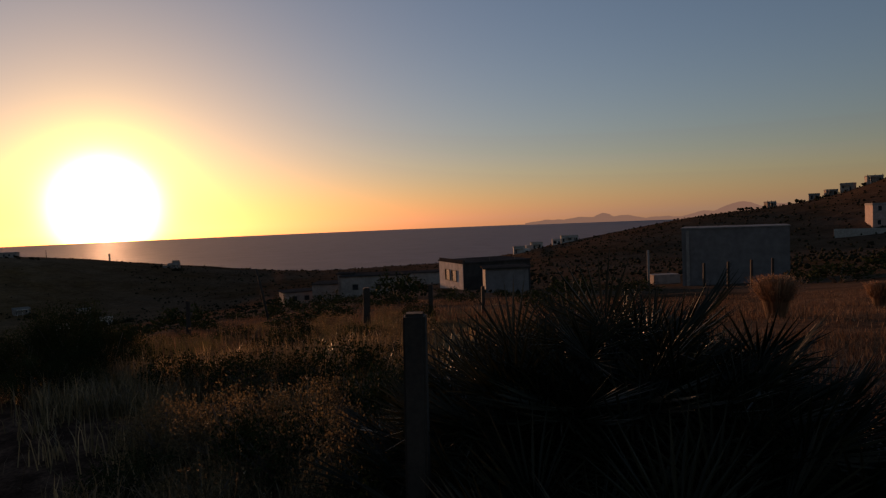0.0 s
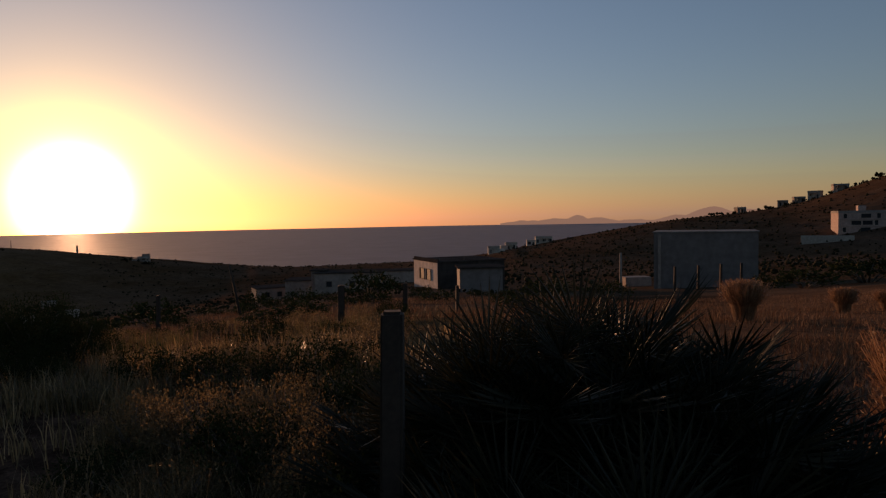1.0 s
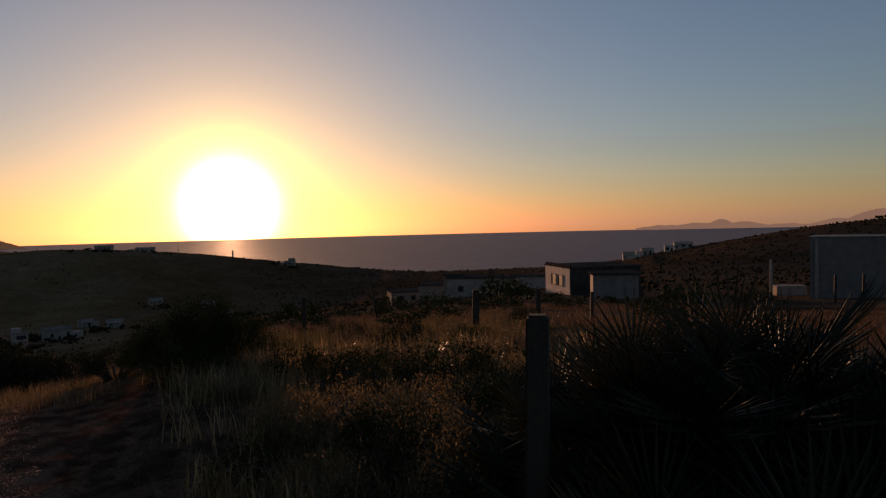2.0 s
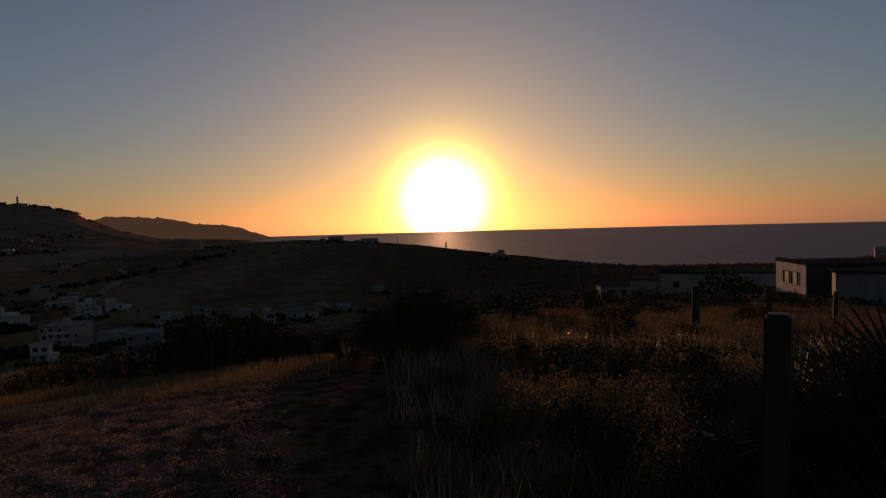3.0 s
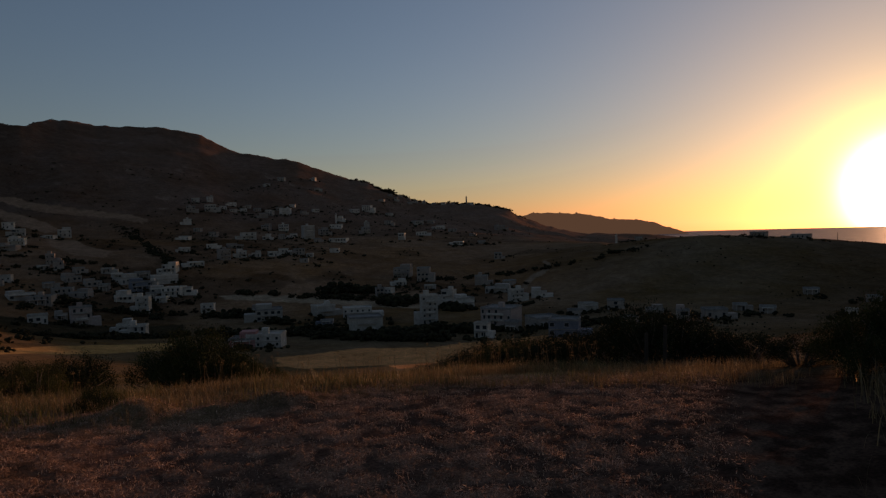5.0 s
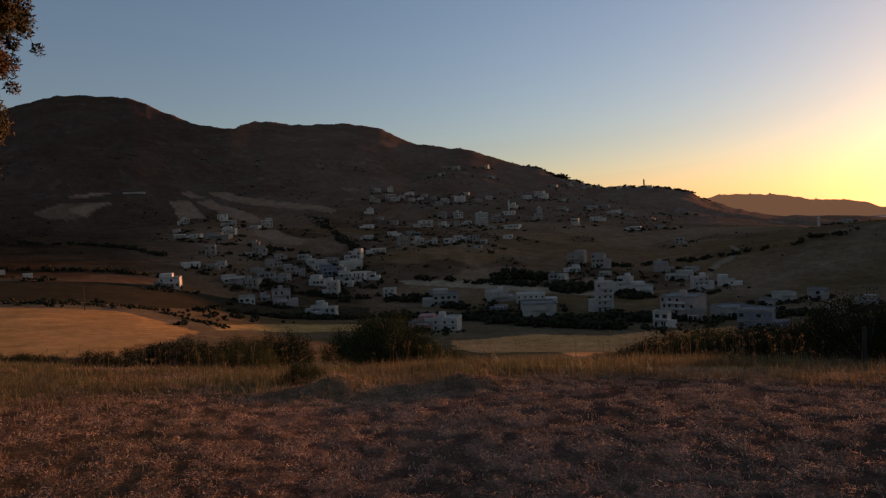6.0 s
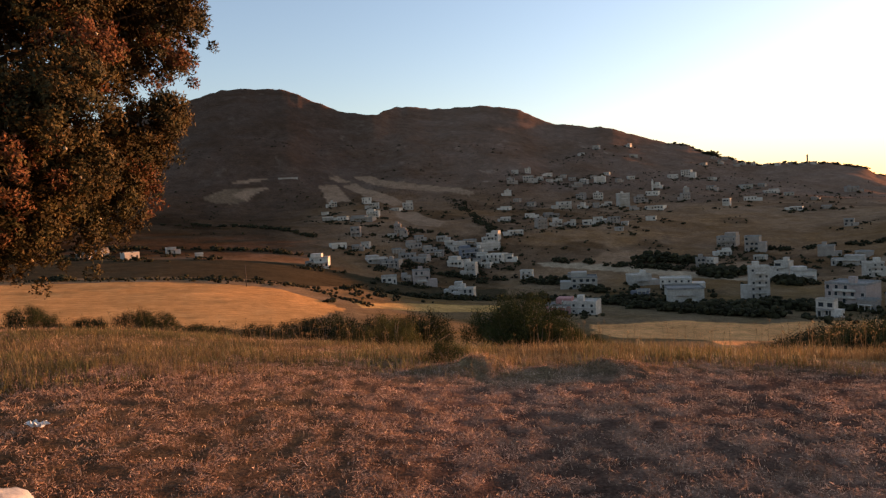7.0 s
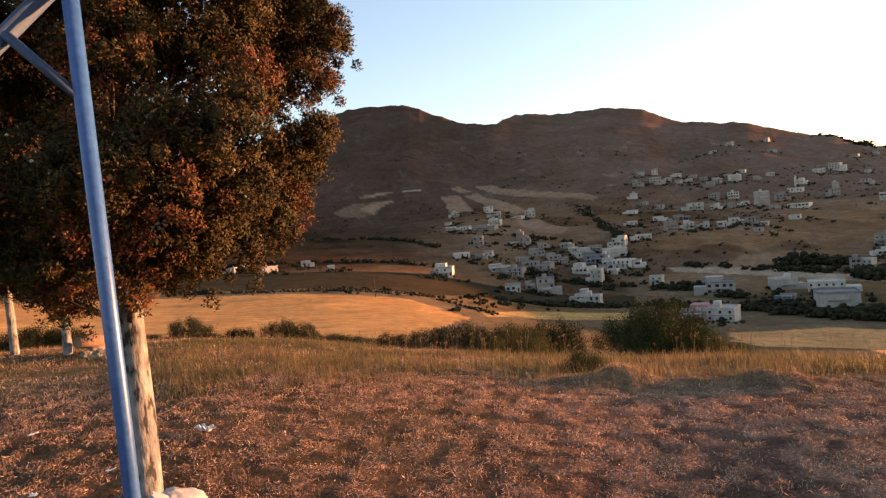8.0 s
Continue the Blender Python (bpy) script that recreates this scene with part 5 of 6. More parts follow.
for bearing, dist, radius, height in ((18.5, 4.9, 0.55, 0.62), (24, 5.2, 0.45, 0.5), (15.0, 4.4, 0.5, 0.62), (8.5, 3.6, 0.4, 0.62), (21.5, 4.0, 0.45, 0.42), (4.8, 3.2, 0.32, 0.62), (12, 4.9, 0.5, 0.6), (10, 6.5, 0.6, 0.6), (16.5, 6.8, 0.6, 0.55), (23, 7.2, 0.5, 0.5), (6, 5.2, 0.45, 0.62), (19, 3.4, 0.4, 0.35), (26.5, 4.6, 0.4, 0.35)):
    bush(bearing, dist, radius, height, bush_rnd.random() < 0.35, "low dry thorny bush among tall weeds")
for k in range(26):
    bush(bush_rnd.uniform(1, 27), bush_rnd.uniform(6, 15), bush_rnd.uniform(0.3, 0.6), bush_rnd.uniform(0.25, 0.5), bush_rnd.random() < 0.5, "low dark bush among tall weeds")
for k in range(44):
    bush(bush_rnd.uniform(-14, 26), bush_rnd.uniform(18, 90), bush_rnd.uniform(0.6, 1.3), bush_rnd.uniform(0.35, 0.8), label="dark bush beside the low houses", kinds=FAR_BUSHES)
bush(11.7, 4.3, 0.26, 0.62, True, "pale dry flowering bush among tall weeds")
bush(92.2, 8.9, 0.36, 0.34, fine=True, label="small dark bush at the edge of the field")
for bearing, dist, radius, height in ((4.5, 60, 2.6, 2.6), (3.2, 62, 2.2, 2.0), (14, 55, 1.6, 1.6), (-11, 50, 2.5, 1.6), (-16, 48, 2.2, 1.2), (-31, 55, 3.0, 1.6), (-35, 58, 3.5, 2.0), (-39, 60, 3.5, 2.2), (-28.6, 60, 2.0, 1.4), (10, 45, 1.5, 1.2), (22, 40, 2.0, 1.6), (26, 42, 1.6, 1.2)):
    bush(bearing, dist, radius, height, label="dark bush beside the low houses", kinds=FAR_BUSHES)


# ---- fan palms ----


def fan_leaf(seed):
    """A fan palm leaf on its stalk, growing along +z and opening towards +z."""
    rnd = random.Random(seed)
    bm = bmesh.new()
    stalk = 0.42
    tube(bm, ((0, 0, 0), (0, 0.015, stalk)), (0.009, 0.006), 3)
    n = 27
    for k in range(n):
        a = radians(-105 + 210 * k / (n - 1))
        length = (0.4 - 0.1 * abs(k - n // 2) / (n / 2)) * rnd.uniform(0.85, 1.1)
        aim = Vector((math.sin(a), rnd.uniform(0.0, 0.22), math.cos(a))).normalized()
        side = Vector((math.cos(a), 0, -math.sin(a)))
        root = Vector((0, 0.015, stalk))
        mid = root + aim * length * 0.5
        vs = [bm.verts.new(q) for q in (root, mid + side * 0.0075 + Vector((0, 0.008, 0)), root + aim * length, mid - side * 0.0075 + Vector((0, 0.008, 0)))]
        bm.faces.new(vs[:3])
        bm.faces.new((vs[0], vs[2], vs[3]))
    return finish(bm, "leaf", M_PALM)


FANS = [fan_leaf(60 + k) for k in range(4)]


def fan_palm(bearing, dist, height, leaves, seed):
    rnd = random.Random(seed)
    ob = thing("fan_palm", spot(bearing, dist) - Vector((0, 0, 0.05)), 0, "dark green dwarf fan palm with spiky leaves", "palm", "dwarf palms")
    bm = bmesh.new()
    stem = max(0.08, height - 0.85)
    tube(bm, ((0, 0, -0.1), (0.02, 0.01, stem * 0.5), (0.0, 0.03, stem + 0.08)), (0.11, 0.12, 0.07), 7, 0.4, seed)
    part("stem", bm, M_PALM_STEM, ob)
    for k in range(leaves):
        tilt = radians(8 + 92 * math.sqrt((k + 0.5) / leaves)) + rnd.uniform(-0.1, 0.1)
        spin = k * 2.4 + rnd.uniform(-0.3, 0.3)
        s = rnd.uniform(0.85, 1.2)
        m = Matrix.Translation((0, 0.01, stem * rnd.uniform(0.6, 1.0) + 0.05)) @ Matrix.Rotation(spin, 4, "Z") @ Matrix.Rotation(-tilt, 4, "X") @ Matrix.Rotation(rnd.uniform(-0.5, 0.5), 4, "Z")
        part("leaf", FANS[rnd.randrange(4)], None, ob).matrix_basis = m @ Matrix.Diagonal((s, s, s, 1))


for k, (bearing, dist, height, leaves) in enumerate(((-14, 3.4, 1.54, 80), (-5.5, 3.5, 1.3, 70), (-20.5, 3.3, 1.34, 70), (-25.5, 3.1, 1.16, 64), (-10, 2.8, 1.0, 60), (1, 3.9, 1.0, 46), (-30.5, 2.9, 0.85, 50), (-17, 2.6, 0.9, 60), (-23.5, 2.5, 0.75, 50), (-4, 2.9, 0.8, 44), (-28.5, 2.6, 0.6, 40), (-11, 4.2, 1.35, 50), (-1, 3.3, 0.95, 50), (-9, 3.3, 1.4, 70), (-17.5, 3.9, 1.45, 60), (-33, 3.1, 0.75, 44), (-27.5, 3.6, 1.15, 54), (-23, 4.0, 1.34, 54), (-13, 2.2, 0.6, 44), (-7, 2.3, 0.55, 40), (-20, 2.1, 0.5, 40))):
    fan_palm(bearing, dist, height, leaves, 100 + k)


# ---- dry grass and weeds ----


def grass(name, label, seed, mat, layers):
    rng = np.random.default_rng(seed)
    vs, fs, at = [], [], 0
    for n, b0, b1, d0, d1, per, spread, height, width, lean, keep in layers:
        v, f = tufts(rng, ground_points(rng, n, b0, b1, d0, d1, keep), per, spread, height, width, lean)
        vs.append(v)
        fs.append(f + at)
        at += len(v)
    ob = new(name, mesh_of(name, np.concatenate(vs), np.concatenate(fs), mat))
    tagged(ob, label, "grass", kind="stuff")


def patchy(scale, level, seed):
    def keep(b, d):
        x, y = -d * np.sin(np.radians(b)), d * np.cos(np.radians(b))
        return fractal(x / scale, y / scale, 3, seed) > level
    return keep


grass("trampled_grass", "flattened dry brown grass over bare soil", 5, M_TRAMPLED,
      ((21000, 42, 140, 1.4, 9.5, 8, 0.03, 0.036, 0.0045, 0.8, patchy(0.14, -0.2, 61)), (6500, 90, 140, 7, 16, 7, 0.06, 0.06, 0.0045, 0.95, patchy(1.2, -0.2, 62)), (3500, -50, 22, 1.4, 5, 6, 0.05, 0.09, 0.008, 0.9, None)))
grass("straw_tufts", "pale clumps of flattened straw on dark soil", 15, M_PALE_STRAW,
      ((9000, 42, 140, 1.6, 8.5, 7, 0.035, 0.034, 0.0062, 1.3, patchy(0.11, 0.15, 61)), (2500, 90, 140, 8, 14, 6, 0.06, 0.05, 0.006, 1.2, patchy(0.5, 0.1, 62))))
grass("golden_grass", "tall dry golden grass along the edge of the field", 6, M_STRAW,
      ((6500, 36, 128, 7.6, 12.5, 9, 0.06, 0.15, 0.0045, 0.75, patchy(0.8, -0.05, 63)), (3400, 100, 138, 9, 20, 9, 0.08, 0.085, 0.007, 0.9, patchy(1.2, -0.1, 64)), (1500, 6, 28, 4.2, 8.5, 8, 0.06, 0.26, 0.006, 0.6, patchy(0.8, 0.2, 78)), (3000, 52, 90, 8.2, 13.5, 9, 0.06, 0.18, 0.006, 0.65, patchy(0.9, 0.0, 65)),
       (1300, 0, 38, 7.5, 16, 8, 0.07, 0.16, 0.006, 0.75, patchy(0.9, 0.2, 66))))
grass("stubble", "reddish dry stubble over the open field", 7, M_STUBBLE,
      ((6500, -52, -14, 4.5, 40, 7, 0.09, 0.14, 0.012, 0.7, patchy(1.6, -0.35, 68)), (2600, -52, -24, 3.5, 10, 8, 0.06, 0.13, 0.008, 0.7, None), (5600, -16, 32, 8, 46, 7, 0.16, 0.24, 0.014, 0.7, patchy(2.4, -0.3, 79))))
grass("dark_weeds", "tangled dark weeds below the fence post", 11, M_DARK_WEEDS,
      ((4200, -4, 34, 2.4, 9, 9, 0.08, 0.26, 0.01, 0.65, patchy(0.9, -0.35, 75)), (1500, -38, 8, 1.8, 4.8, 8, 0.09, 0.3, 0.012, 0.6, None)))
grass("olive_weeds", "olive weeds and low herbs among dry grass", 8, M_WEEDS,
      ((4200, 92, 130, 8.2, 14, 9, 0.09, 0.11, 0.007, 0.85, patchy(1.2, -0.1, 69)), (420, 115, 126, 7.5, 9.3, 9, 0.09, 0.12, 0.009, 0.85, patchy(1.2, -0.4, 95)), (2600, 45, 100, 8.0, 13, 9, 0.08, 0.19, 0.008, 0.75, patchy(1.1, 0.1, 70)), (1500, 0, 28, 4, 12, 9, 0.08, 0.26, 0.008, 0.6, patchy(1.3, 0.0, 72))))


def stalks():
    """Tall dry stems with seed heads."""
    rng = np.random.default_rng(9)
    p = np.concatenate([ground_points(rng, 700, 1, 36, 3.2, 10, patchy(1.2, -0.2, 73)), ground_points(rng, 420, 50, 86, 8.0, 11.5, patchy(1.4, 0.0, 74)), ground_points(rng, 420, 92, 126, 8.2, 12, patchy(1.4, -0.1, 76))])
    vs, fs, at = [], [], 0
    for q in p:
        h = rng.uniform(0.2, 0.5)
        lean = rng.normal(0, 0.12, 2)
        tip = q + (lean[0] * h, lean[1] * h, h)
        w = 0.0022
        v = np.array([q + (-w, 0, 0), q + (w, 0, 0), tip + (w * 0.6, 0, 0), tip + (-w * 0.6, 0, 0), q + (0, -w, 0), q + (0, w, 0), tip + (0, w * 0.6, 0), tip + (0, -w * 0.6, 0)])
        vs.append(v)
        fs.append(np.array([[0, 1, 2], [0, 2, 3], [4, 5, 6], [4, 6, 7]]) + at)
        at += 8
        n = 9
        lv, lf = lozenges(rng, np.repeat(tip[None], n, 0) + rng.normal(0, 0.012, (n, 3)) - (0, 0, 0.02), rng.normal(0, 0.7, (n, 3)) + (0, 0, 0.7), rng.uniform(0.012, 0.03, n), rng.uniform(0.004, 0.009, n))
        vs.append(lv)
        fs.append(lf + at)
        at += len(lv)
    tagged(new("dry_stalks", mesh_of("dry_stalks", np.concatenate(vs), np.concatenate(fs), M_STRAW)), "thin dry weed stalks with seed heads", "weeds", kind="stuff")


stalks()


def strewn_straw():
    """Broken straw lying flat on the trampled field."""
    rng = np.random.default_rng(19)
    p = np.concatenate([ground_points(rng, 240000, 42, 140, 1.4, 9.5, patchy(0.14, -0.2, 61)), ground_points(rng, 14000, 90, 140, 8, 14, patchy(0.6, -0.1, 77))])
    n = len(p)
    a = rng.uniform(0, 2 * np.pi, n)
    aim = np.stack([np.cos(a), np.sin(a), rng.normal(0.25, 0.3, n)], 1)
    v, f = lozenges(rng, p + (0, 0, 0.012), aim, rng.uniform(0.012, 0.046, n), rng.uniform(0.003, 0.0068, n))
    tagged(new("strewn_straw", mesh_of("strewn_straw", v, f, M_TRAMPLED)), "broken pale straw lying over the field", "straw", kind="stuff")


strewn_straw()


# ---- straw sheaves, posts, poles ----


def sheaf(bearing, dist, height, spread, seed):
    rng = np.random.default_rng(seed)
    n = 1700
    a, r = rng.uniform(0, 2 * np.pi, n), np.sqrt(rng.uniform(0, 1, n))
    out = np.stack([np.cos(a), np.sin(a), np.zeros(n)], 1)
    foot, waist = out * (r * spread * 0.38)[:, None], out * (r * spread * rng.uniform(0.4, 0.65, n))[:, None] + (0, 0, height * 0.45)
    h = height * rng.uniform(0.6, 1.12, n)
    head = out * (r * spread * rng.uniform(0.5, 1.2, n))[:, None] + np.stack([np.zeros(n), np.zeros(n), h], 1) - np.array([0, 0, 1.0]) * (0.05 * height * r)[:, None]
    side = np.stack([-np.sin(a), np.cos(a), np.zeros(n)], 1) * 0.003
    v = np.stack([foot - side, foot + side, waist - side, waist + side, head - side * 2.2, head + side * 2.2], 1).reshape(-1, 3)
    k = np.arange(n)[:, None] * 6
    f = np.concatenate([k + np.array([q]) for q in ([0, 1, 3], [0, 3, 2], [2, 3, 5], [2, 5, 4])], 1).reshape(-1, 3)
    ob = thing("straw_sheaf", spot(bearing, dist) - Vector((0, 0, 0.03)), 0, "upright bundle of golden dry straw in the field", "sheaf", "straw sheaves")
    part("sheaf_body", mesh_of("sheaf_body", v, f, M_SHEAF), None, ob)
    p = head + rng.normal(0, 0.01, head.shape)
    lv, lf = lozenges(rng, np.repeat(p, 2, 0), np.repeat(out * 0.6 + (0, 0, 0.6), 2, 0) + rng.normal(0, 0.5, (2 * n, 3)), rng.uniform(0.025, 0.06, 2 * n), rng.uniform(0.005, 0.011, 2 * n))
    part("seed_crown", mesh_of("seed_crown", lv, lf, M_SHEAF), None, ob)


for k, (bearing, dist, height, spread) in enumerate(((-26.7, 13.0, 0.7, 0.42), (-33.5, 17.5, 0.55, 0.32), (-36.3, 19, 0.45, 0.35), (-38.6, 5.3, 0.8, 0.34), (-40.8, 5.4, 0.75, 0.32), (-39.6, 4.9, 0.45, 0.36))):
    sheaf(bearing, dist, height, spread, 200 + k)


def fence_post(place, height, width=0.11, lean=(0.0, 0.0), seed=1):
    """A square post, a little chipped and tapered."""
    rnd = random.Random(seed)
    bm = bmesh.new()
    box(bm, (0, 0, height / 2 - 0.1), (width, width, height + 0.2), bevel=0.012)
    for v in bm.verts:
        t = v.co.z / height
        v.co.x = v.co.x * (1 - 0.1 * t) + lean[0] * v.co.z + rnd.uniform(-0.003, 0.003)
        v.co.y = v.co.y * (1 - 0.1 * t) + lean[1] * v.co.z + rnd.uniform(-0.003, 0.003)
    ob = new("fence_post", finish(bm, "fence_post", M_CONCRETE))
    ob.matrix_world = Matrix.Translation(place) @ Matrix.Rotation(rnd.uniform(-0.3, 0.3), 4, "Z")
    tagged(ob, "dark fence post standing among weeds", "fence post", "fence posts")


def post_at(bearing, dist, height, width=0.11, seed=1):
    fence_post(spot(bearing, dist), height, width, (0.02, 0.01), seed)


post_at(3.4, 2.67, 1.28, 0.1, 1)
post_at(6.98, 11.0, 0.76, 0.12, 2)
post_at(1.4, 15, 0.8, 0.1, 3)
post_at(-3.2, 19, 0.8, 0.1, 4)
for k, bearing in enumerate((-21.5, -23.3, -25.0, -26.5)):
    post_at(bearing, 62, 2.3, 0.2, 5 + k)
post_at(46.2, 11.2, 0.7, 0.06, 11)
post_at(47.6, 11.6, 0.6, 0.06, 12)
post_at(21.6, 24, 1.3, 0.12, 13)


def pole(bearing, dist, height, radius, lean, label, mat, side_arm=False):
    ob = thing("pole", spot(bearing, dist), radians(bearing), label, "pole", "poles")
    bm = bmesh.new()
    tube(bm, ((0, 0, -0.3), (lean * 0.5, 0, height / 2), (lean, 0, height)), (radius, radius * 0.9, radius * 0.75), 7)
    part("shaft", bm, mat, ob)
    if side_arm:
        bm = bmesh.new()
        box(bm, (lean, 0, height - 0.25), (0.9, 0.08, 0.1))
        part("crossarm", bm, M_DARKWOOD, ob)


pole(15.2, 34, 2.6, 0.07, -0.5, "dark leaning wooden pole on the slope", M_LIMB)
pole(-17.2, 58, 3.6, 0.12, 0.0, "pale concrete utility pole beside the building", M_GREY)
pole(31.2, 590, 6.5, 0.22, 0.0, "thin dark mast on the low ridge", M_CONCRETE)
pole(106.0, 240, 7.5, 0.16, 0.0, "slim pole at the far edge of the golden field", M_CONCRETE)


# ---- junipers ----


# Crown radius of the near juniper at heights over its foot.
CROWN = ((1.2, 0.25), (1.3, 0.5), (1.41, 0.66), (1.56, 0.98), (1.78, 1.14), (2.2, 1.4), (2.56, 1.36), (3.04, 1.42), (3.3, 1.3), (4.0, 1.12), (4.8, 0.75), (5.4, 0.25))


def slivers(rng, places, aims, lengths, widths, face):
    """Fine scale leaves: one pointed triangle each, lying like shingles that face outwards."""
    n = len(places)
    aims = aims / np.maximum(np.linalg.norm(aims, axis=1, keepdims=True), 1e-6)
    side = np.cross(aims, face + rng.normal(0, 0.3, (n, 3)))
    side /= np.maximum(np.linalg.norm(side, axis=1, keepdims=True), 1e-6)
    v = np.stack([places - side * widths[:, None] / 2, places + side * widths[:, None] / 2, places + aims * lengths[:, None]], 1).reshape(-1, 3)
    return v, np.arange(3 * n).reshape(-1, 3)


def in_crown_gap(p):
    """A slanting gap in the boughs, placed to fit the camera's view at the end of the walk."""
    u = p[..., 0] * math.cos(1.892) + p[..., 1] * math.sin(1.892)
    return (u > 0.55) & (np.abs(p[..., 2] - (1.9 + 0.37 * u)) < 0.04 + 0.036 * np.clip(u, 0, 1.4))


def juniper_meshes(seed, grow, boughs, tufts_each, per, thick=1.0, leaf=1.0, gap=False):
    """Trunk, limbs, boughs of tufted green sprays, rusty lower sprays, dense inner leaves coloured as shaded and cones
    of a tree at the origin.
    """
    rng = np.random.default_rng(seed)
    heights, radii = (np.array(k) for k in zip(*CROWN))
    radii = radii * grow
    low, high = heights[0], heights[-1]
    c, size = [], []
    while len(c) < boughs:
        z = rng.uniform(low, high)
        r = np.interp(z, heights, radii)
        if rng.uniform(0, 1.5 * grow) > r:
            continue
        a = rng.uniform(0, 2 * np.pi)
        q = rng.uniform(0.14, 0.27) * grow ** 0.5
        lobe = 1 + 0.09 * math.sin(3 * a + 5 * z + seed) + 0.06 * math.sin(7 * a - 4 * z)
        r = max(r * lobe - 0.8 * q, 0.05) * (rng.uniform(0.8, 1.03) if rng.uniform() < 0.8 else rng.uniform(0.3, 0.75))
        at = np.array((r * math.cos(a), r * math.sin(a), max(z, low + 0.4 * q)))
        if gap and in_crown_gap(at):
            continue
        c.append(at)
        size.append(q)
    c, size = np.array(c), np.array(size)
    bark = bmesh.new()
    tube(bark, ((0.0, 0.0, -0.15), (0.0, 0, 0.0), (0.01, 0.01, 0.5), (-0.02, 0.0, 1.1), (0.02, 0.02, low + 0.9), (0, 0, 4.4)), tuple(thick * k for k in (0.16, 0.125, 0.11, 0.1, 0.085, 0.03)), 14, 0.14, seed)
    limbs = bmesh.new()
    for k in range(0, boughs, 5):
        e = Vector(c[k])
        z0 = max(low * 0.9, min(e.z - 0.5, 4.0))
        tube(limbs, ((0, 0, z0), (e.x * 0.45, e.y * 0.45, z0 * 0.45 + e.z * 0.55), e), (0.026, 0.014, 0.004), 5)
    # each bough carries round tufts on its outer side
    n = boughs * tufts_each
    way = rng.normal(0, 1, (n, 3))
    axis = np.repeat(c * (1, 1, 0) / np.maximum(np.linalg.norm(c[:, :2], axis=1), 0.1)[:, None], tufts_each, 0)
    way = way / np.linalg.norm(way, axis=1, keepdims=True) + 0.55 * axis + (0, 0, 0.25)
    way /= np.linalg.norm(way, axis=1, keepdims=True)
    tuft = np.repeat(c, tufts_each, 0) + way * (np.repeat(size, tufts_each) * rng.uniform(0.6, 1.08, n))[:, None]
    span = rng.uniform(0.034, 0.066, n) * grow ** 0.5
    bough_rusty = rng.uniform(0, 1, boughs) < np.clip(1.1 - (c[:, 2] - low) / 0.7, 0.06, 0.7)
    rusty_tuft = np.repeat(bough_rusty, tufts_each) & (rng.uniform(0, 1, n) < 0.7)
    if gap:
        keep = ~in_crown_gap(tuft) | (rng.uniform(0, 1, n) < 0.34)
        tuft, span, way, rusty_tuft = tuft[keep], span[keep], way[keep], rusty_tuft[keep]
        n = len(tuft)
    out = rng.normal(0, 1, (n * per, 3))
    out = out / np.linalg.norm(out, axis=1, keepdims=True) + 0.5 * np.repeat(way, per, 0)
    p = np.repeat(tuft, per, 0) + out * (np.repeat(span, per) * rng.uniform(0.5, 1.0, n * per))[:, None]
    face = out / np.linalg.norm(out, axis=1, keepdims=True) + 0.4 * np.repeat(way, per, 0)
    aim = np.cross(face, rng.normal(0, 1, out.shape)) + 0.55 * face + (0, 0, 0.3)
    lengths, widths = leaf * rng.uniform(0.012, 0.024, n * per), leaf * rng.uniform(0.008, 0.014, n * per)
    rusty = np.repeat(rusty_tuft, per)
    green = mesh_of("foliage", *slivers(rng, p[~rusty], aim[~rusty], lengths[~rusty], widths[~rusty], face[~rusty]), M_JUNIPER)
    red = mesh_of("dead_foliage", *slivers(rng, p[rusty], aim[rusty], lengths[rusty], widths[rusty], face[rusty]), M_JUNIPER_RED)
    deep = boughs * 330
    q = rng.normal(0, 0.42, (deep, 3)) * np.repeat(size, 330)[:, None] + np.repeat(c * (0.9, 0.9, 1), 330, 0)
    q = q[(q[:, 2] > low + 0.18) & ~(gap & in_crown_gap(q))]
    deep = len(q)
    core = mesh_of("inner_foliage", *lozenges(rng, q, rng.normal(0, 1, (deep, 3)), leaf * rng.uniform(0.025, 0.05, deep), leaf * rng.uniform(0.012, 0.026, deep)), M_JUNIPER_INNER)
    bm = bmesh.new()
    for k in rng.choice(n, n // 12, replace=False):
        at = tuft[k] + way[k] * span[k]
        bmesh.ops.create_icosphere(bm, subdivisions=1, radius=rng.uniform(0.006, 0.011), matrix=Matrix.Translation(Vector(at)))
    return finish(bark, "trunk", M_BARK), finish(limbs, "branchwork", M_LIMB), green, red, core, finish(bm, "cone_crop", M_CONE)


def juniper(place, turn, meshes, label):
    ob = thing("juniper_tree", place, turn, label, "tree", "junipers on the field")
    for me in meshes:
        piece = part(me.name.split(".")[0], me, None, ob)
        if piece.name.startswith("cone_crop"):
            tagged(piece, "small round pale cones", kind="stuff")
    return ob


EYE_END = (-0.545, -0.579)


def from_end(bearing, dist):
    """A place on the land seen from the end of the walk."""
    x, y = EYE_END[0] - dist * math.sin(radians(bearing)), EYE_END[1] + dist * math.cos(radians(bearing))
    return spot(math.degrees(math.atan2(-x, y)), math.hypot(x, y))


NEAR_TREE = juniper_meshes(71, 1.06, 300, 29, 110, 0.8, 1.06, True)
FAR_TREE = juniper_meshes(72, 1.3, 260, 11, 40, 0.58, 2.2)
juniper(from_end(125.6, 4.5), 0.3, NEAR_TREE, "juniper with whitish trunk, cones and rusty lower sprays")
juniper(from_end(130.0, 12.3), 1.3, FAR_TREE, "juniper with pale trunk beside a stone pile")
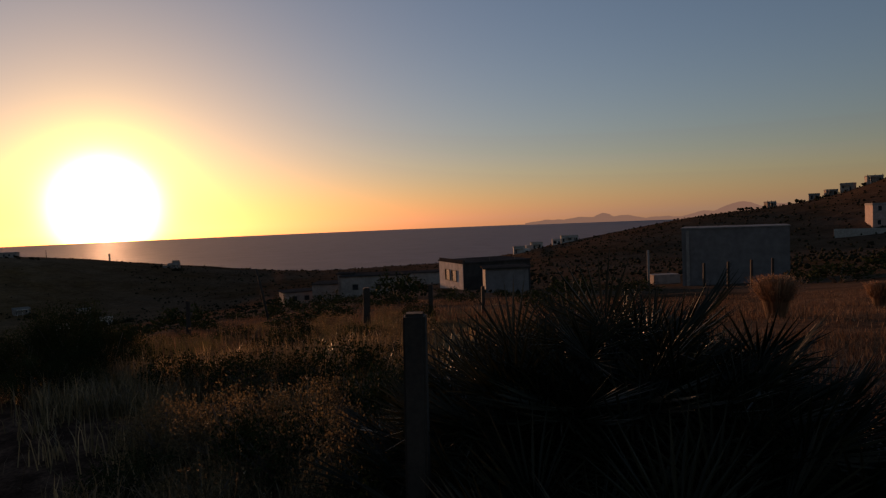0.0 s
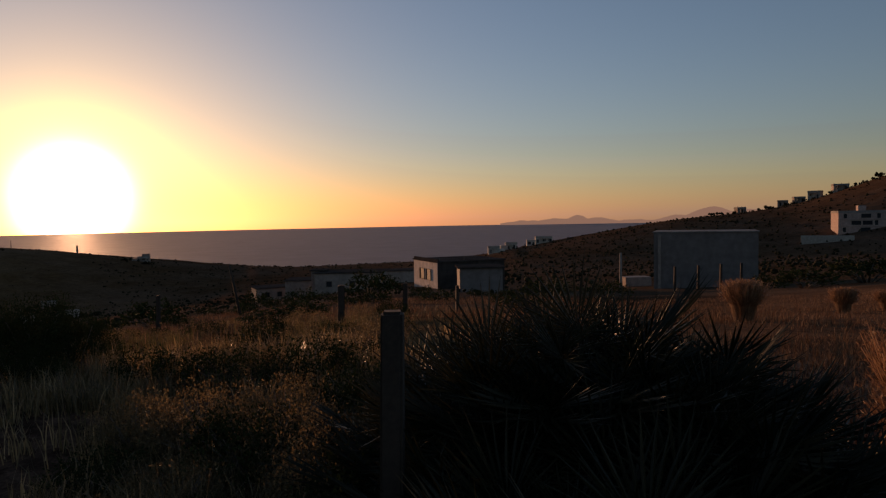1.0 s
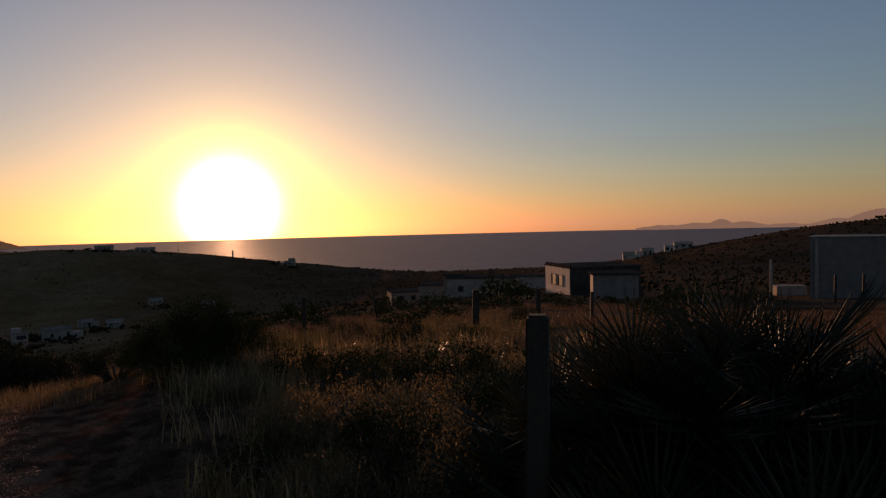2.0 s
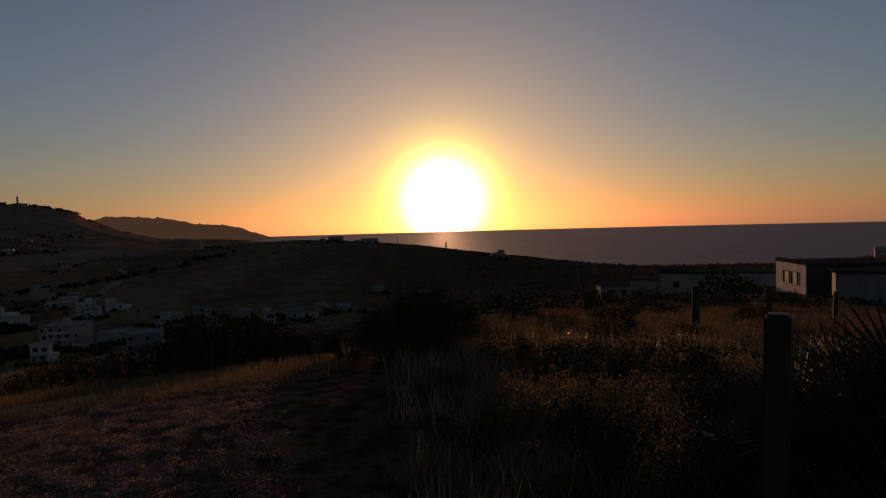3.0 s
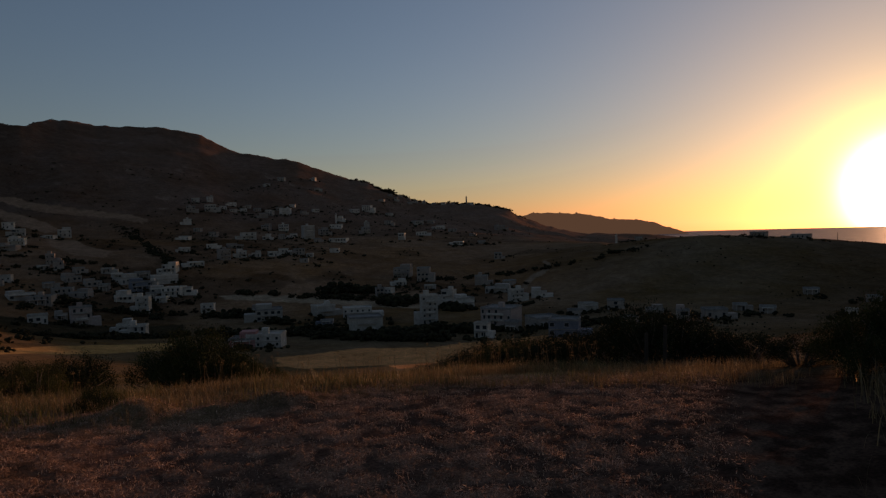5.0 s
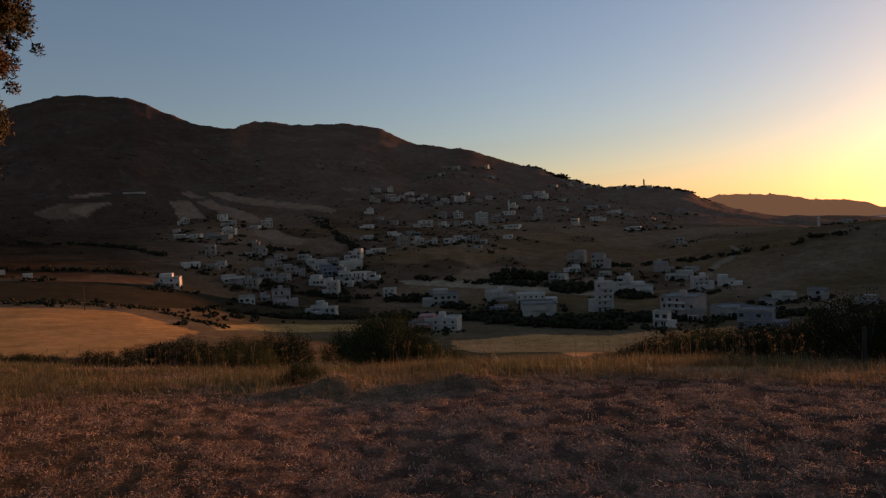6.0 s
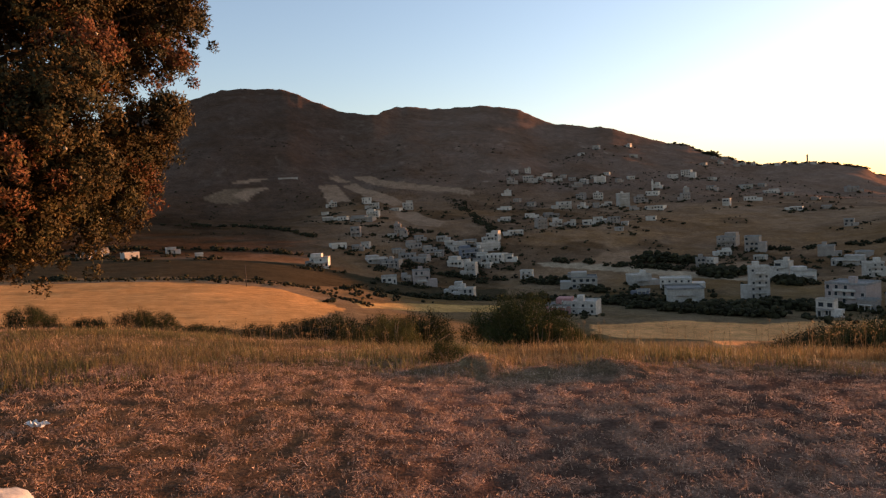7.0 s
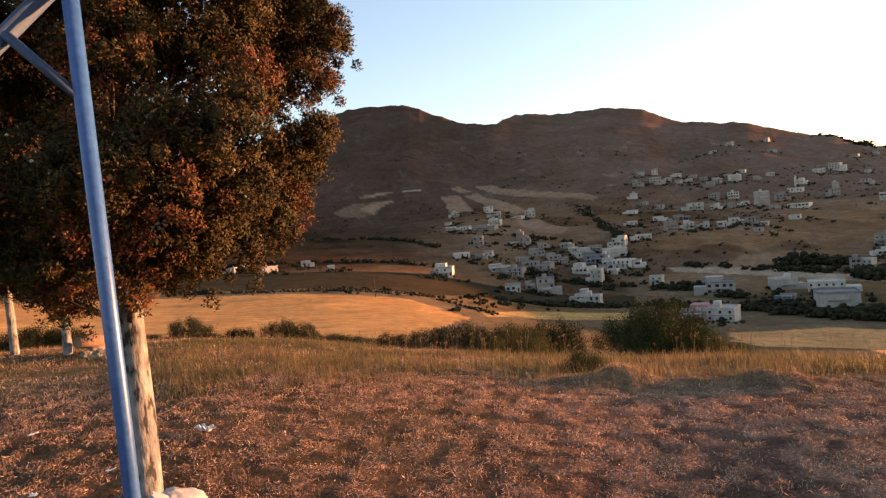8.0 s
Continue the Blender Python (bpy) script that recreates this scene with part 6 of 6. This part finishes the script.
juniper(from_end(133.3, 13.0), 3.0, FAR_TREE, "juniper with slim leaning trunk on dry grass")


# ---- blue frame, sack, stones and litter ----


def blue_frame():
    foot = from_end(126.3, 2.0)
    ob = thing("swing_frame", foot, radians(126.3), "blue painted steel tube frame with a brace", "frame")
    bm = bmesh.new()
    tube(bm, ((0, 0, -0.2), (-0.015, 0, 1.2), (-0.045, 0, 2.75)), (0.0215, 0.0215, 0.0215), 16)
    part("upright", bm, M_BLUE, ob)
    bm = bmesh.new()
    tube(bm, ((-0.03, 0.02, 2.44), (-0.9, 0.3, 1.57), (-2.4, 0.8, 0.03)), (0.024, 0.024, 0.024), 16)
    part("leg", bm, M_SHADED_BLUE, ob)
    bm = bmesh.new()
    tube(bm, ((-0.03, 0, 2.08), (-0.2, 0.06, 2.27)), (0.014, 0.014), 12)
    part("brace", bm, M_SHADED_BLUE, ob)


blue_frame()


def sack():
    base = from_end(124.2, 4.0)
    ob = thing("sack", base, 0.4, "crumpled white woven plastic sack with green print", "sack")
    rng = np.random.default_rng(77)
    bm = bmesh.new()
    bmesh.ops.create_icosphere(bm, subdivisions=5, radius=1)
    co = np.array([v.co[:] for v in bm.verts])
    ridge = 0.16 * fractal(co[:, 0] * 2.2 + 3, co[:, 1] * 2.2 + co[:, 2] * 1.3, 4, 15) + 0.05 * np.abs(fractal(co[:, 0] * 6, co[:, 2] * 6 + co[:, 1] * 4, 3, 16))
    for v, k in zip(bm.verts, ridge):
        q = v.co * (1 + k)
        v.co = Vector((q.x * 0.225, q.y * 0.2, max(q.z * 0.12 + 0.08, 0.0)))
    for f in bm.faces:
        f.smooth = True
    part("body", bm, M_SACK, ob)
    bm = bmesh.new()
    tube(bm, ((0.1, -0.04, 0.13), (0.12, -0.03, 0.19), (0.115, 0.0, 0.24)), (0.065, 0.038, 0.055), 12, 0.5, 5)
    part("tied_neck", bm, M_SACK, ob)
    bm = bmesh.new()
    box(bm, (0.15, -0.2, 0.07), (0.2, 0.02, 0.06), -0.05, 0.004)
    part("green_print", bm, M_GREEN_PRINT, ob)


sack()


def stone(place, size, seed, mat=M_STONE, name="stone", label="rough pale field stone on dry ground", category="stone"):
    rnd = random.Random(seed)
    bm = bmesh.new()
    bmesh.ops.create_icosphere(bm, subdivisions=3, radius=1)
    turn = rnd.uniform(0, 6)
    for v in bm.verts:
        k = 1 + 0.35 * noise.noise(v.co * 1.6 + Vector((seed, 0, 0))) + 0.14 * noise.noise(v.co * 5 + Vector((0, seed, 0)))
        v.co = Vector((v.co.x * size[0] * k, v.co.y * size[1] * k, max(v.co.z * size[2] * k, -0.5 * size[2])))
    ob = new(name, finish(bm, name, mat))
    ob.matrix_world = Matrix.Translation(place + Vector((0, 0, size[2] * 0.4))) @ Matrix.Rotation(turn, 4, "Z")
    tagged(ob, label, category, name + "s")


for k, (bearing, dist, s) in enumerate(((128.0, 11.9, 0.2), (127.5, 11.8, 0.14), (128.5, 11.8, 0.15), (127.2, 12.0, 0.12), (128.0, 11.5, 0.1), (127.6, 11.4, 0.07), (128.4, 11.45, 0.06))):
    stone(from_end(bearing, dist), (s, s * 0.7, s * 0.5), 300 + k)


def fallen_log():
    bm = bmesh.new()
    tube(bm, ((-0.33, 0, 0.25), (0.0, 0.02, 0.22), (0.33, 0.02, 0.15)), (0.095, 0.105, 0.095), 10, 0.25, 3)
    ob = new("fallen_log", finish(bm, "fallen_log", M_LOG))
    ob.matrix_world = Matrix.Translation(from_end(128.0, 11.9)) @ Matrix.Rotation(radians(164), 4, "Z")
    tagged(ob, "cut brown log lying on a pile of stones", "log")


fallen_log()


def scrap(place, size, seed):
    """A crumpled sheet of paper or plastic."""
    rng = np.random.default_rng(seed)
    n = 9
    u, w = np.meshgrid(np.linspace(-1, 1, n), np.linspace(-1, 1, n))
    z = 0.02 + np.abs(rng.normal(0, 0.16, u.shape)) * size
    v = np.stack([u.ravel() * size + rng.normal(0, 0.012, u.size), w.ravel() * size * 0.45 + rng.normal(0, 0.012, u.size), z.ravel()], 1)
    i, j = np.meshgrid(np.arange(n - 1), np.arange(n - 1))
    k = (j * n + i).ravel()
    ob = new("litter", mesh_of("litter", v, np.stack([k, k + 1, k + n + 1, k + n], 1), M_LITTER))
    solid = ob.modifiers.new("thick", "SOLIDIFY")
    solid.thickness = 0.002
    ob.matrix_world = Matrix.Translation(place) @ Matrix.Rotation(seed, 4, "Z")
    tagged(ob, "crumpled white scrap lying on dry grass", "litter", "scraps of litter")


for k, (bearing, dist, s) in enumerate(((120.9, 5.6, 0.1), (128.0, 5.05, 0.022), (132.8, 6.3, 0.024), (133.1, 4.9, 0.02))):
    scrap(from_end(bearing, dist), s, 400 + k)
